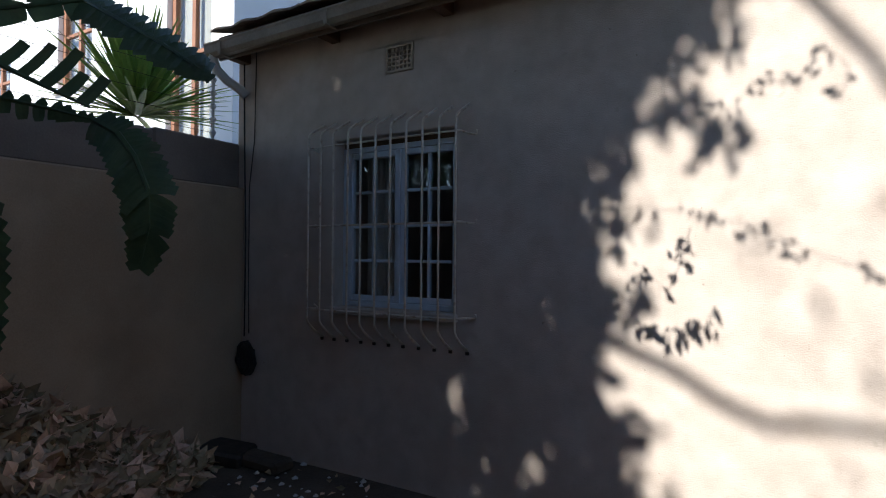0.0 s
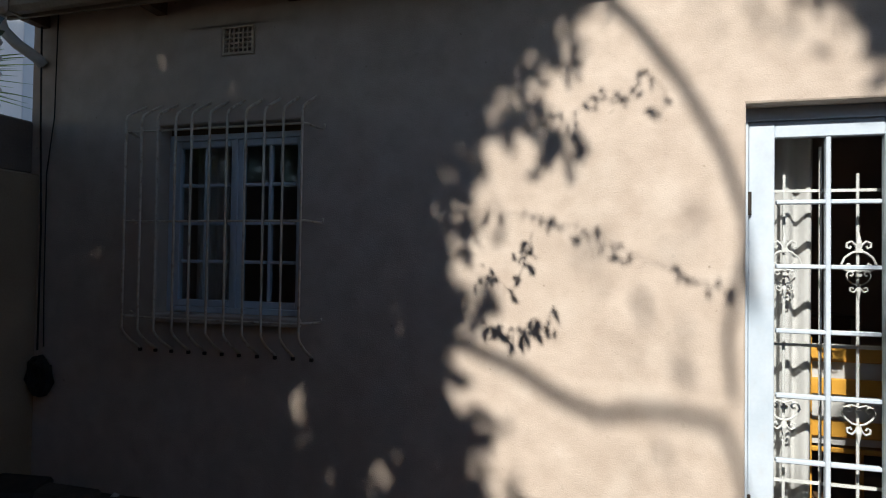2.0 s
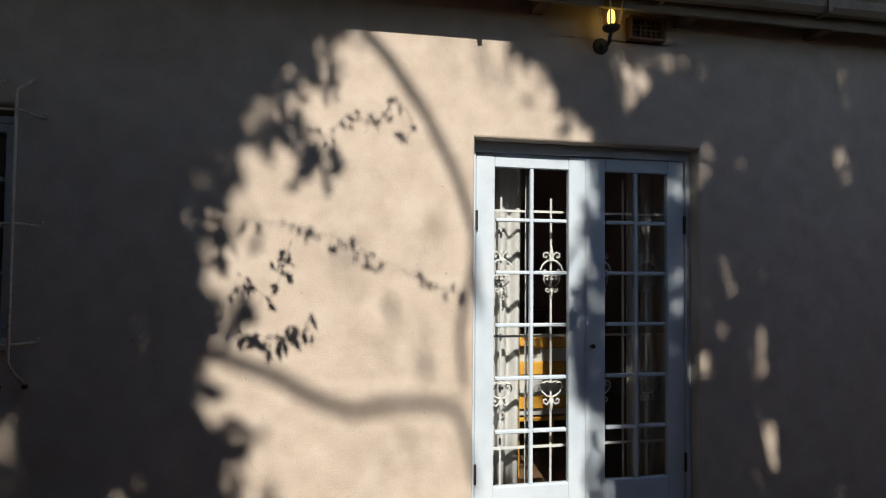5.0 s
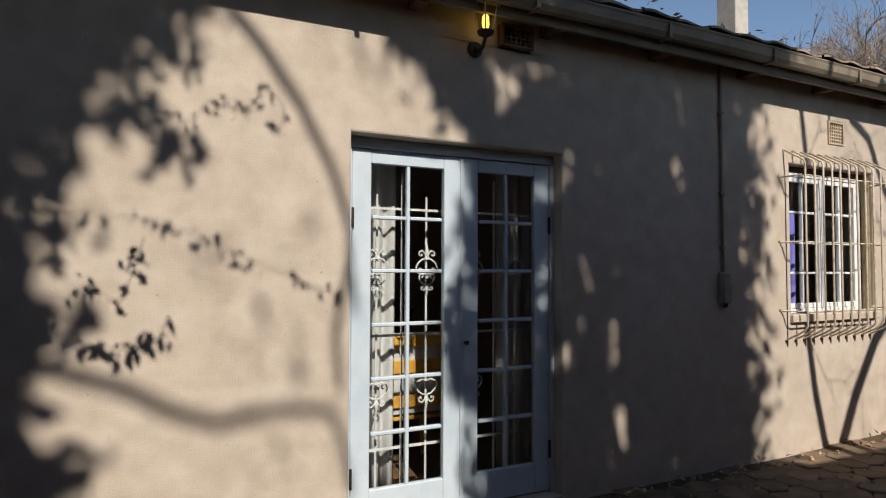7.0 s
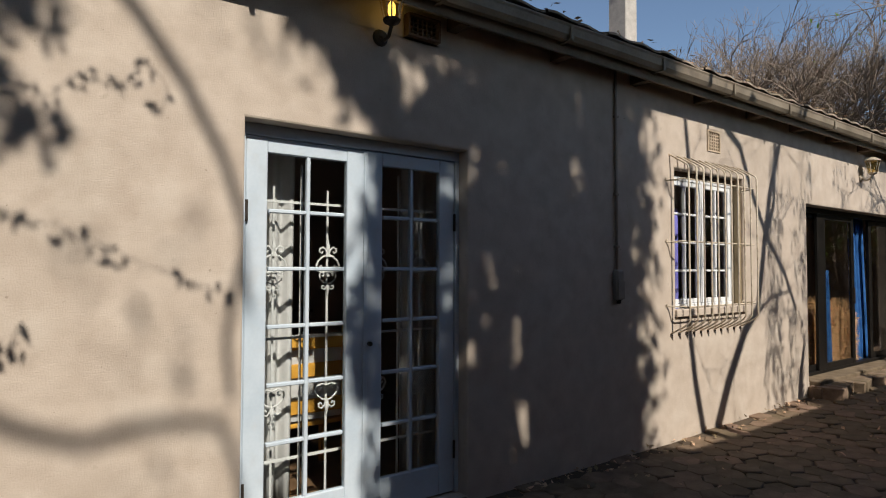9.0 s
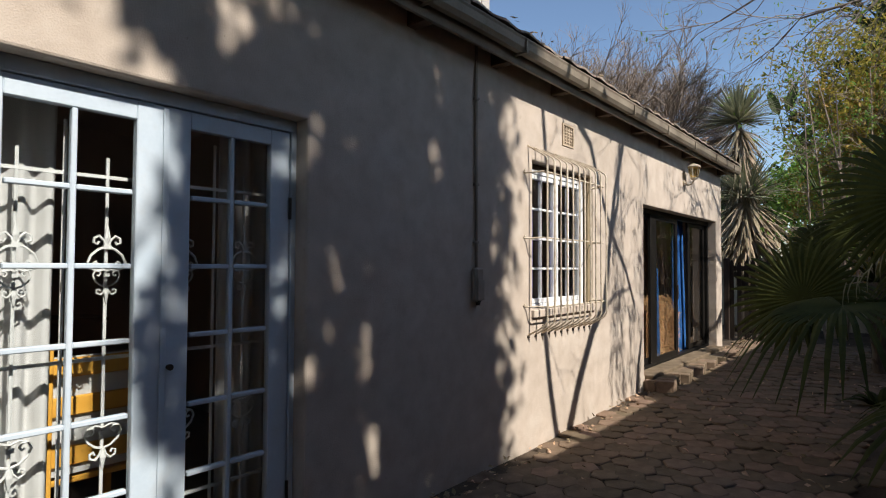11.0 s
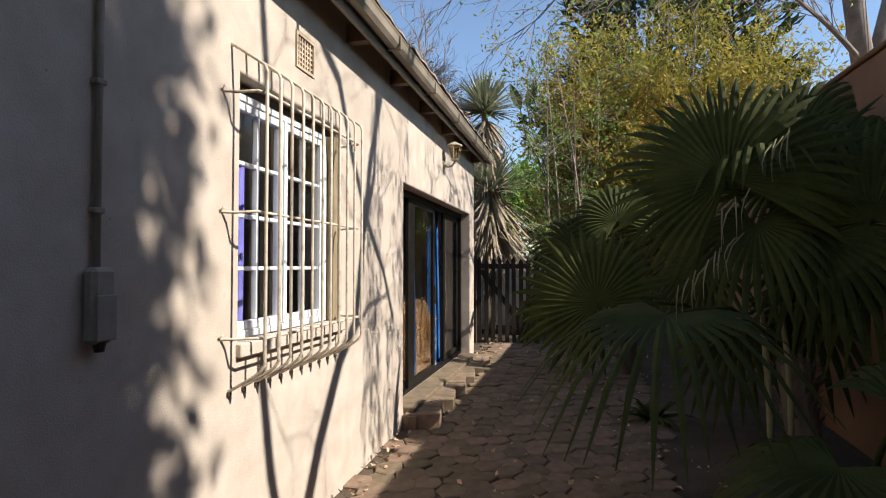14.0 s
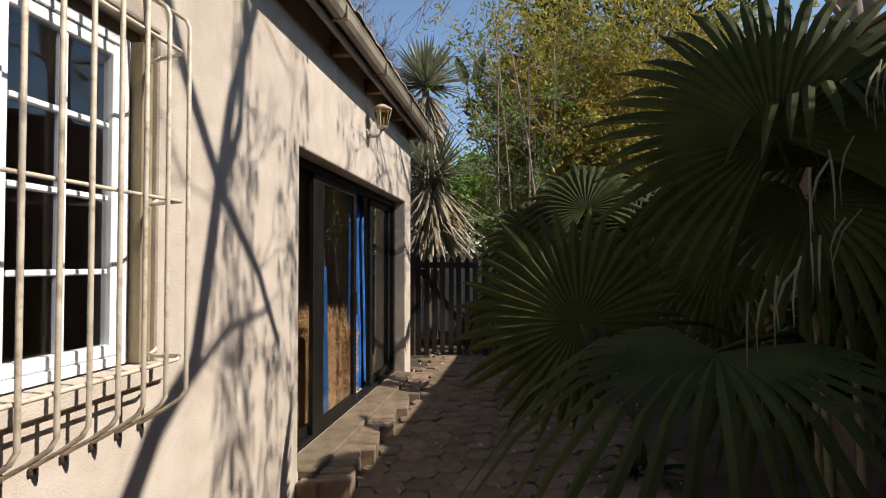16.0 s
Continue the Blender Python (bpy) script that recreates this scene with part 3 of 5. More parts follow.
# inner security gate with scrolls
gate_in = empty("security_gate", "white wrought iron security gate with scrolls behind the doors", "security gate")
GY = 3.215
for k in range(9):
    x = 1.06 + k * 0.1555
    Geo().tube([(x, GY, 0.06), (x, GY, 2.0 - 0.13 * (k % 2))], 0.007, 6).ob("bar", WHITE_BAR, gate_in)
for z in (1.79, 1.05, 0.4, 0.1):
    Geo().box(1.03, 2.34, GY - 0.006, GY + 0.006, z - 0.007, z + 0.007).ob("rail", WHITE_BAR, gate_in)


def scroll(x, z, s, down):
    """Two pairs of curls either side of a bar, the larger pair below."""
    g = Geo()
    large = [(0.004, 0.032), (0.03, 0.024), (0.058, 0.0), (0.07, -0.03), (0.06, -0.055), (0.04, -0.056), (0.031, -0.04), (0.04, -0.027), (0.05, -0.034)]
    small = [(0.004, 0.034), (0.012, 0.06), (0.03, 0.078), (0.049, 0.068), (0.05, 0.05), (0.036, 0.044), (0.031, 0.056)]
    for sx in (-1, 1):
        for chain in (large, small):
            g.tube([(x + sx * a * s, GY - 0.012, z + down * b * s) for a, b in chain], 0.0055 * s, 5)
        g.tube([(x, GY - 0.012, z - down * 0.055 * s), (x + sx * 0.03 * s, GY - 0.012, z - down * 0.066 * s), (x + sx * 0.055 * s, GY - 0.012, z - down * 0.058 * s)], 0.0045 * s, 5)
    g.box(x - 0.014 * s, x + 0.014 * s, GY - 0.02, GY - 0.004, z + 0.024 * s, z + 0.042 * s)
    g.tube([(x, GY - 0.012, z + down * 0.12 * s), (x, GY - 0.012, z + down * 0.07 * s), (x, GY - 0.012, z + down * 0.04 * s)], [0.003, 0.013 * s, 0.006 * s], 6)
    return g


for k in (1, 3, 5, 7):
    x = 1.06 + k * 0.1555
    scroll(x, 1.47, 1.0, 1).ob("scroll", WHITE_BAR, gate_in)
    scroll(x, 1.365, 0.72, -1).ob("scroll", WHITE_BAR, gate_in)
    scroll(x, 0.72, 0.95, -1).ob("scroll", WHITE_BAR, gate_in)


def curtain(name, label, x0, x1, y, z0, z1, material, waves, amp=0.03, lean=0.0):
    g = Geo()
    n = waves * 8
    k0 = len(g.v)
    rows = 6
    for j in range(rows + 1):
        u = j / rows
        for i in range(n + 1):
            s = i / n
            x = x0 + (x1 - x0) * s + lean * u
            a = amp * (0.6 + 0.4 * u)
            g.v.append((x, y + a * math.sin(2 * math.pi * waves * s + 0.6 * math.sin(3 * u + 5 * s)), z1 + (z0 - z1) * u))
    for j in range(rows):
        for i in range(n):
            a = k0 + j * (n + 1) + i
            g.f.append((a, a + 1, a + n + 2, a + n + 1))
    o = g.ob(name, material, label=label, category="curtain", smooth=True)
    md = o.modifiers.new("cloth", "SOLIDIFY")
    md.thickness = 0.003
    return o


curtain("curtain", "white cotton curtain drawn aside behind the french doors", 1.08, 1.38, 3.36, 0.045, 2.45, CURTAIN_WHITE, 3, 0.035)
curtain("curtain", "white cotton curtain hanging in shade behind the french doors", 2.1, 2.45, 3.36, 0.045, 2.45, CURTAIN_WHITE, 4, 0.03)
curtain("curtain", "pale curtain hanging inside the blue window", -2.2, -1.95, 3.34, 0.045, 2.4, CURTAIN_WHITE, 4, 0.025)
curtain("curtain", "pale curtain gathered inside the blue window", -1.38, -1.1, 3.34, 0.045, 1.5, CURTAIN_WHITE, 2, 0.02, -0.05)
curtain("curtain", "violet blue curtain inside the white window", 4.7, 5.1, 3.32, 0.045, 2.0, CURTAIN_VIOLET, 4, 0.025)
curtain("curtain", "bright blue curtain hanging behind the sliding door", 9.0, 9.36, 3.3, 0.05, 2.15, CURTAIN_BLUE, 4, 0.05, 0.1)
curtain("curtain", "narrow bright blue curtain hanging behind dark glass", 8.0, 8.12, 3.225, 0.05, 1.42, CURTAIN_BLUE, 3, 0.018, 0.07)

# orange slatted chair inside
chair = empty("slatted_chair", "orange varnished slatted wooden chair inside the room", "chair")
CX, CY = 1.46, 3.7
for z in (0.95, 0.77, 0.54):
    Geo().box(CX + 0.03, CX + 0.4, CY, CY + 0.022, z - 0.045, z + 0.045, chamfer=0.006).ob("slat", YELLOW_WOOD, chair)
for x in (CX, CX + 0.4):
    Geo().box(x, x + 0.035, CY - 0.01, CY + 0.035, 0.04, 1.04, chamfer=0.005).ob("leg", YELLOW_WOOD, chair)
    Geo().box(x, x + 0.035, CY + 0.37, CY + 0.41, 0.04, 0.42, chamfer=0.005).ob("leg", YELLOW_WOOD, chair)
Geo().box(CX + 0.02, CX + 0.415, CY + 0.026, CY + 0.036, 0.45, 1.0).ob("back_panel", CURTAIN_WHITE, chair, "white cloth hung over the chair back")
Geo().box(CX - 0.01, CX + 0.445, CY + 0.04, CY + 0.42, 0.4, 0.43, chamfer=0.006).ob("seat", YELLOW_WOOD, chair)
cab = empty("sideboard", "dark wooden sideboard against the back wall", "sideboard")
Geo().box(0.9, 2.6, 6.1, 6.58, 0.1, 0.95, chamfer=0.01).ob("body", DARK_INSIDE, cab)
Geo().box(0.88, 2.62, 6.08, 6.595, 0.95, 0.98, chamfer=0.005).ob("top", DARK_INSIDE, cab)
for x in (0.95, 2.5):
    Geo().box(x, x + 0.06, 6.14, 6.2, 0.04, 0.1).ob("leg", DARK_INSIDE, cab)

# sliding doors
slide = empty("door_2", "dark framed glass sliding doors with worn frames", "door", kind="structure")
sx0, sx1, sz0, sz1 = SLIDE
SY = 3.12
for a, b, c, d in ((sx0, sx1, sz1 - 0.06, sz1), (sx0, sx1, sz0, sz0 + 0.035), (sx0, sx0 + 0.04, sz0 + 0.035, sz1 - 0.06), (sx1 - 0.06, sx1, sz0 + 0.035, sz1 - 0.06)):
    Geo().box(a, b, SY, SY + 0.08, c, d, chamfer=0.003).ob("frame_member", DARK_FRAME, slide)
for a, b, y in ((7.07, 7.85, SY + 0.042), (7.6, 8.64, SY + 0.004), (9.24, 10.08, SY + 0.042)):
    g = Geo()
    for q in ((a, a + (0.21 if a > 7.5 and a < 8 else 0.09)), (b - 0.07, b)):
        g.box(q[0], q[1], y, y + 0.034, sz0 + 0.036, sz1 - 0.062, chamfer=0.003)
    g.box(a + 0.09, b - 0.07, y + 0.002, y + 0.032, sz0 + 0.036, sz0 + 0.1).box(a + 0.09, b - 0.07, y + 0.002, y + 0.032, sz1 - 0.12, sz1 - 0.062)
    panel = g.ob("sliding_panel", DARK_FRAME, slide)
    o = Geo().box(a + 0.09, b - 0.07, y + 0.014, y + 0.02, sz0 + 0.1, sz1 - 0.12).ob("pane", GLASS_DARK, panel)
    o.visible_shadow = False
Geo().box(8.58, 8.6, SY - 0.02, SY + 0.004, 1.0, 1.2, chamfer=0.004).ob("handle", IRON, slide, "worn metal pull handle")


def bale(x0, x1, y0, y1, z0, z1, label):
    """A block of matted straw with loose stalks."""
    g = Geo()
    g.box(x0 + 0.03, x1 - 0.03, y0 + 0.03, y1 - 0.03, z0, z1 - 0.03, chamfer=0.05)
    for k in range(2600):
        side = random.random()
        x, z = rnd(x0, x1), rnd(z0, z1)
        y = y0 + rnd(0, 0.035) if side < 0.8 else rnd(y0, y1)
        if side >= 0.8:
            z = z1 - rnd(0, 0.04)
        d = (rvec() * Vector((1, 0.5, 1.3))).normalized()
        g.leaf(Vector((x, y, z)), d, d.cross(Vector((0, 1, 0.2))).normalized(), rnd(0.05, 0.12), rnd(0.004, 0.009))
    return g.ob("straw_bale", STRAW, label=label, category="straw bale", group="straw bales")


bale(7.08, 7.97, 3.25, 3.62, 0.04, 0.95, "matted brown straw bale behind dark glass")
bale(8.2, 8.83, 3.26, 3.62, 0.04, 1.0, "upright matted brown straw bale behind the sliding door")
bale(8.84, 8.97, 3.23, 3.55, 0.04, 0.82, "thin wad of brown straw beside the blue curtain")

# ---- wall fittings ----
def wall_lantern(x, z, lit, label):
    t = empty("wall_lantern", label, "wall lamp", "lanterns on the house wall")
    y = FACE - 0.13
    g = Geo().tube([(x, FACE + 0.002, z), (x, FACE - 0.016, z)], [0.05, 0.042], 14)
    g.ob("back_plate", IRON if lit else BAR_PAINT, t, smooth=False)
    Geo().tube([(x, FACE - 0.012, z), (x, FACE - 0.05, z - 0.03), (x, FACE - 0.1, z - 0.02), (x, y, z + 0.03)], 0.011, 8).ob("arm", IRON if lit else BAR_PAINT, t, smooth=True)
    Geo().tube([(x, y, z + 0.03), (x, y, z + 0.045), (x, y, z + 0.06)], [0.018, 0.045, 0.05], 12).ob("base_cup", IRON if lit else BAR_PAINT, t)
    o = Geo().tube([(x, y, z + 0.06), (x, y, z + 0.12), (x, y, z + 0.19), (x, y, z + 0.2)], [0.045, 0.06, 0.074, 0.08], 12, caps=False).ob("glass_shade", LAMP_GLASS, t, smooth=True)
    o.visible_shadow = False
    Geo().tube([(x, y, z + 0.2), (x, y, z + 0.212), (x, y, z + 0.235), (x, y, z + 0.25)], [0.085, 0.085, 0.045, 0.012], 12).ob("cap", BAR_PAINT, t)
    if lit:
        Geo().tube([(x, y, z + 0.07), (x, y, z + 0.1), (x, y, z + 0.14), (x, y, z + 0.165)], [0.012, 0.022, 0.02, 0.006], 10).ob("bulb", BULB, t, "glowing warm bulb", smooth=True)
    for i in range(6):
        a = i * math.pi / 3
        Geo().tube([(x + 0.047 * math.cos(a), y + 0.047 * math.sin(a), z + 0.06), (x + 0.078 * math.cos(a), y + 0.078 * math.sin(a), z + 0.2)], 0.0045, 4).ob("rib", BAR_PAINT, t)
    return t


wall_lantern(1.742, 2.735, True, "iron wall lantern with amber glass, switched on")
wall_lantern(8.53, 2.56, False, "cream wall lantern with pale glass, switched off")
conduit = empty("conduit", "dull brown electrical conduit running down the wall", "conduit")
Geo().tube([(3.79, 2.985, 2.98), (3.792, 2.984, 2.2), (3.794, 2.985, 1.42)], 0.011, 8).ob("pipe", PIPE_GREY, conduit, smooth=True)
for z in (2.6, 2.0, 1.6):
    Geo().box(3.772, 3.812, 2.971, 3.001, z - 0.009, z + 0.009, chamfer=0.003).ob("saddle", PIPE_GREY, conduit)
meter = empty("junction_box", "worn grey junction box at the end of the conduit", "junction box")
Geo().box(3.752, 3.84, 2.95, 3.001, 1.19, 1.425, chamfer=0.014).ob("body", PIPE_GREY, meter)
Geo().box(3.758, 3.834, 2.942, 2.951, 1.2, 1.34, chamfer=0.004).ob("lid", PIPE_GREY, meter)
Geo().tube([(3.795, 2.97, 1.195), (3.795, 2.97, 1.165)], [0.02, 0.014], 8).ob("gland", IRON, meter)

# cable in the corner with a black coil
cable = empty("hanging_cable", "thin black cable hanging in the corner with a coil on it", "cable")
Geo().tube([(-3.1, 2.97, 2.9), (-3.09, 2.975, 2.2), (-3.06, 2.97, 1.6), (-3.05, 2.96, 0.83)], 0.006, 5).ob("cord", RUBBER, cable, smooth=True)
Geo().tube([(-2.99, 2.99, 2.98), (-3.0, 2.99, 2.3), (-3.05, 2.99, 1.95), (-3.04, 2.985, 1.2), (-3.03, 2.985, 0.85)], 0.004, 5).ob("cord", RUBBER, cable, smooth=True)
for k in range(13):
    a0, rr = rnd(0, 6.28), 0.1 * (k + 2) / 14
    tilt = rnd(-0.35, 0.35)
    pts = [(-3.02 + rr * math.cos(a0 + i * 0.45) * 0.95, 2.945 + rnd(-0.012, 0.012) + 0.03 * tilt, 0.67 + rr * math.sin(a0 + i * 0.45) * 1.35 * (1 - abs(tilt) * 0.3)) for i in range(15)]
    Geo().tube(pts, 0.011, 5).ob("loop", RUBBER, cable, smooth=True)

# ---- yard walls ----
gw = empty("wall_garden", "brown plastered garden wall with a dark upper course", "wall", kind="structure")
Geo().box(-3.42, -3.12, -4.0, 3.05, -0.3, 1.945, chamfer=0.012).ob("lower_wall", GARDEN_PLASTER, gw)
Geo().box(-3.42, -3.165, -4.0, 2.3, 1.945, 2.265, chamfer=0.012).ob("upper_wall", COPING_PLASTER, gw)
Geo().box(-3.42, -3.17, 2.304, 2.998, 1.945, 2.285, chamfer=0.012).ob("upper_wall", COPING_PLASTER, gw)
rw = empty("wall_boundary", "tall terracotta plastered boundary wall", "wall", kind="structure")
Geo().box(-3.42, 14.6, -0.84, -0.6, -0.3, 2.99, chamfer=0.012).ob("wall_body", TERRACOTTA_PLASTER, rw)
Geo().box(-3.42, 14.6, -0.87, -0.57, 2.99, 3.03, chamfer=0.012).ob("coping", TERRACOTTA_PLASTER, rw)
Geo().box(5.5, 14.6, -0.6, -0.5, -0.2, 1.2, chamfer=0.01).ob("plinth", TERRACOTTA_PLASTER, rw)
bw = empty("wall_yard_end", "low cream wall in the sun behind the gate", "wall", kind="structure")
Geo().box(14.6, 14.8, -0.8, 7.0, -0.3, 1.6, chamfer=0.01).ob("wall_body", CREAM_WALL, bw)
Geo().box(14.56, 14.84, -0.8, 7.0, 1.6, 1.65, chamfer=0.01).ob("coping", CREAM_WALL, bw)

# ---- ground ----
def gz(x):
    """The yard rises gently towards the gate."""
    return 0.027 * min(max(0.0, x - 4.7), 6.3)


g = Geo()
gx = [-900, -200, -60, -25, -12] + [-8 + 0.5 * i for i in range(57)] + [30, 60, 200, 900]
gy = [-900, -200, -60, -20, -8] + [-4 + 0.5 * i for i in range(25)] + [14, 30, 90, 300, 900]
for x in gx:
    for y in gy:
        g.v.append((x, y, gz(x) - 0.012 + (0.01 * noise.noise(Vector((x * 0.9, y * 0.9, 0))) if -4 < y < 8 else 0)))
n = len(gy)
for i in range(len(gx) - 1):
    for j in range(n - 1):
        k = i * n + j
        g.f.append((k, k + n, k + n + 1, k + 1))
g.ob("ground", SOIL, label="dark dry soil of the yard", category="ground", kind="structure", smooth=True)

# stones and clods scattered over the soil by the house
g = Geo()
for k in range(500):
    x, y, s = rnd(-3.1, 2.4), rnd(0.8, 2.98), rnd(0.008, 0.03)
    p = Vector((x, y, -0.004))
    q = [p + Vector((s * rnd(0.6, 1.2) * math.cos(i * 1.26), s * rnd(0.6, 1.2) * math.sin(i * 1.26), 0)) for i in range(5)] + [p + Vector((rnd(-0.2, 0.2) * s, rnd(-0.2, 0.2) * s, s * rnd(0.5, 0.9)))]
    g.add(q, [(i, (i + 1) % 5, 5) for i in range(5)])
g.ob("gravel", STONE, label="small pale stones and clods on the soil", category="gravel", kind="stuff")


def fallen_leaf(g, p, size, flat):
    d = rvec() * Vector((1, 1, flat))
    d.normalize()
    w = d.cross(rvec() * Vector((flat, flat, 1)))
    if w.length < 0.05:
        return
    g.leaf(p, d, w.normalized(), size, size * rnd(0.45, 0.75), rnd(-0.3, 0.3))


# heap of dry leaves against the garden wall
def heap(x, y):
    w = 0.35 + 0.6 * min(1.0, max(0.0, (2.6 - y) / 1.3))
    a = max(0.0, 1 - max(0.0, (x + 3.2) / w) ** 1.6)
    top = 0.8 if y < 1.3 else max(0.0, 0.8 - 0.58 * (y - 1.3))
    return top * a * (0.5 + 0.5 * min(1, max(0, (y + 0.6) / 1.6))) + 0.02 * noise.noise(Vector((x * 5, y * 5, 0))) * (a > 0)


g = Geo()
nx, ny = 20, 36
for i in range(nx + 1):
    for j in range(ny + 1):
        x, y = -3.178 + 1.35 * i / nx, -0.5 + 3.1 * j / ny
        g.v.append((x, y, heap(x, y) - 0.045))
for i in range(nx):
    for j in range(ny):
        a = i * (ny + 1) + j
        g.f.append((a, a + ny + 1, a + ny + 2, a + 1))
for k in range(9000):
    x, y = rnd(-3.15, -1.9), rnd(-0.3, 2.6)
    h = heap(x, y)
    if h > 0.015:
        fallen_leaf(g, Vector((x, y, h + rnd(-0.03, 0.03))), rnd(0.07, 0.15), 0.75)
g.ob("leaf_heap", DRY_LEAF, label="heap of dry brown leaves raked against the garden wall", category="leaf heap", kind="stuff")
g = Geo()
for k in range(260):
    fallen_leaf(g, Vector((rnd(-2.6, 2.6), rnd(1.2, 2.95), 0.006)), rnd(0.03, 0.08), 0.3)
for k in range(700):
    x = rnd(2.5, 12.0)
    fallen_leaf(g, Vector((x, random.choice((rnd(0.6, 1.5), rnd(0.9, 2.95), rnd(2.8, 2.98))), gz(x) + 0.028)), rnd(0.02, 0.06), 0.3)
g.ob("fallen_leaves", DRY_LEAF, label="dry leaves scattered over soil and paving", category="fallen leaves", kind="stuff")
Geo().box(-2.85, -2.45, 2.72, 2.9, -0.02, 0.06, chamfer=0.02).ob("flat_stone", SOIL, label="flat stone lying by the foot of the wall", category="stone")
Geo().box(-3.14, -2.8, 2.6, 2.9, -0.01, 0.09, m=pose(-2.97, 2.75, 0.04, 0, 8, 25) @ pose(2.97, -2.75, -0.04), chamfer=0.02).ob("broken_slab", IRON, label="dark broken slab lying in the corner", category="slab")

# ---- step of bricks before the sliding door ----
step = empty("step", "worn brick step before the sliding door, laid askew", "step", kind="structure")
Geo().box(6.98, 10.3, 2.86, 2.997, -0.05, 0.17, chamfer=0.01).ob("step_core", BRICK, step)
Geo().box(7.032, 10.138, 2.9, 3.118, 0.171, 0.226, chamfer=0.008).ob("sill_course", BRICK, step, "worn brick course under the door track")
bricks = []
for k in range(5):
    bricks.append(Geo().box(-0.054 + rnd(-0.002, 0.002), 0.054 + rnd(-0.002, 0.002), -0.15, 0.15, -0.1, 0.1 + rnd(-0.003, 0.003), chamfer=0.007).ob("brick", BRICK, step))
course = 0
for tooth in range(6):
    turn = pose(7.06 + tooth * 0.555, 2.8, 0, 0, 0, 11)
    for k in range(5):
        o = bricks[course] if course < 5 else new("brick", bricks[(course * 3 + tooth) % 5].data)
        o.parent = step
        o.matrix_basis = turn @ pose(k * 0.113, 0.03 + rnd(-0.006, 0.006), 0.088 + rnd(-0.004, 0.004), rnd(-1.2, 1.2), rnd(-1.2, 1.2), rnd(-1, 1))
        course += 1

# ---- wooden gate ----
gate = empty("picket_gate", "dark weathered wooden picket gate, closed", "gate")
for k in range(8):
    y = 2.33 + k * 0.115
    h = 1.56 + rnd(-0.025, 0.025)
    g = Geo()
    w = 0.034
    lean = rnd(-0.012, 0.012)
    prof = [(-w, 0.18), (w, 0.18), (w + lean, h - 0.06), (lean, h), (-w + lean, h - 0.06)]
    g.add([(11.7, y + a, z) for a, z in prof] + [(11.722, y + a, z) for a, z in prof], [(0, 1, 2, 3, 4), (9, 8, 7, 6, 5)] + [(i, i + 5, (i + 1) % 5 + 5, (i + 1) % 5) for i in range(5)])
    g.ob("picket", GATE_WOOD, gate)
for z in (1.38, 0.3):
    Geo().box(11.722, 11.755, 2.29, 3.18, z, z + 0.085, chamfer=0.005).ob("rail", GATE_WOOD, gate)
Geo().box(11.722, 11.75, -0.62, 0.62, -0.04, 0.04, m=pose(0, 2.73, 0.86, 52.5, 0, 0)).ob("brace", GATE_WOOD, gate)
for y, lab in ((3.22, "dark wooden gate post beside the house"), (2.2, "dark wooden gate post among the palms")):
    Geo().box(11.68, 11.77, y - 0.045, y + 0.045, -0.2, 1.6, chamfer=0.01).ob("gate_post", GATE_WOOD, label=lab, category="post", group="gate posts")

# ---- plants ----
def limb(g, a, b, r0, r1, bend=0.06, n=5, sides=6):
    a, b = Vector(a), Vector(b)
    off = rvec() * (b - a).length * bend
    pts = [a.lerp(b, i / n) + off * math.sin(math.pi * i / n) for i in range(n + 1)]
    g.tube(pts, [r0 + (r1 - r0) * i / n for i in range(n + 1)], sides)
    return pts


def twigs(g, p, d, length, r, depth, spread=0.55, sides=3, lift=0.1, kids=(2, 4)):
    """A branching twig."""
    mid = p + d * length * 0.5 + rvec() * length * 0.07
    end = p + d * length + rvec() * length * 0.1
    g.tube([p, mid, end], [r, r * 0.8, r * 0.6], sides, caps=False)
    tips = [end]
    if depth:
        for k in range(random.randint(*kids)):
            q = mid.lerp(end, rnd(0.1, 1.0))
            e = (d + rvec() * spread + Vector((0, 0, lift))).normalized()
            tips += twigs(g, q, e, length * rnd(0.5, 0.8), r * 0.6, depth - 1, spread, sides, lift, kids)
    return tips


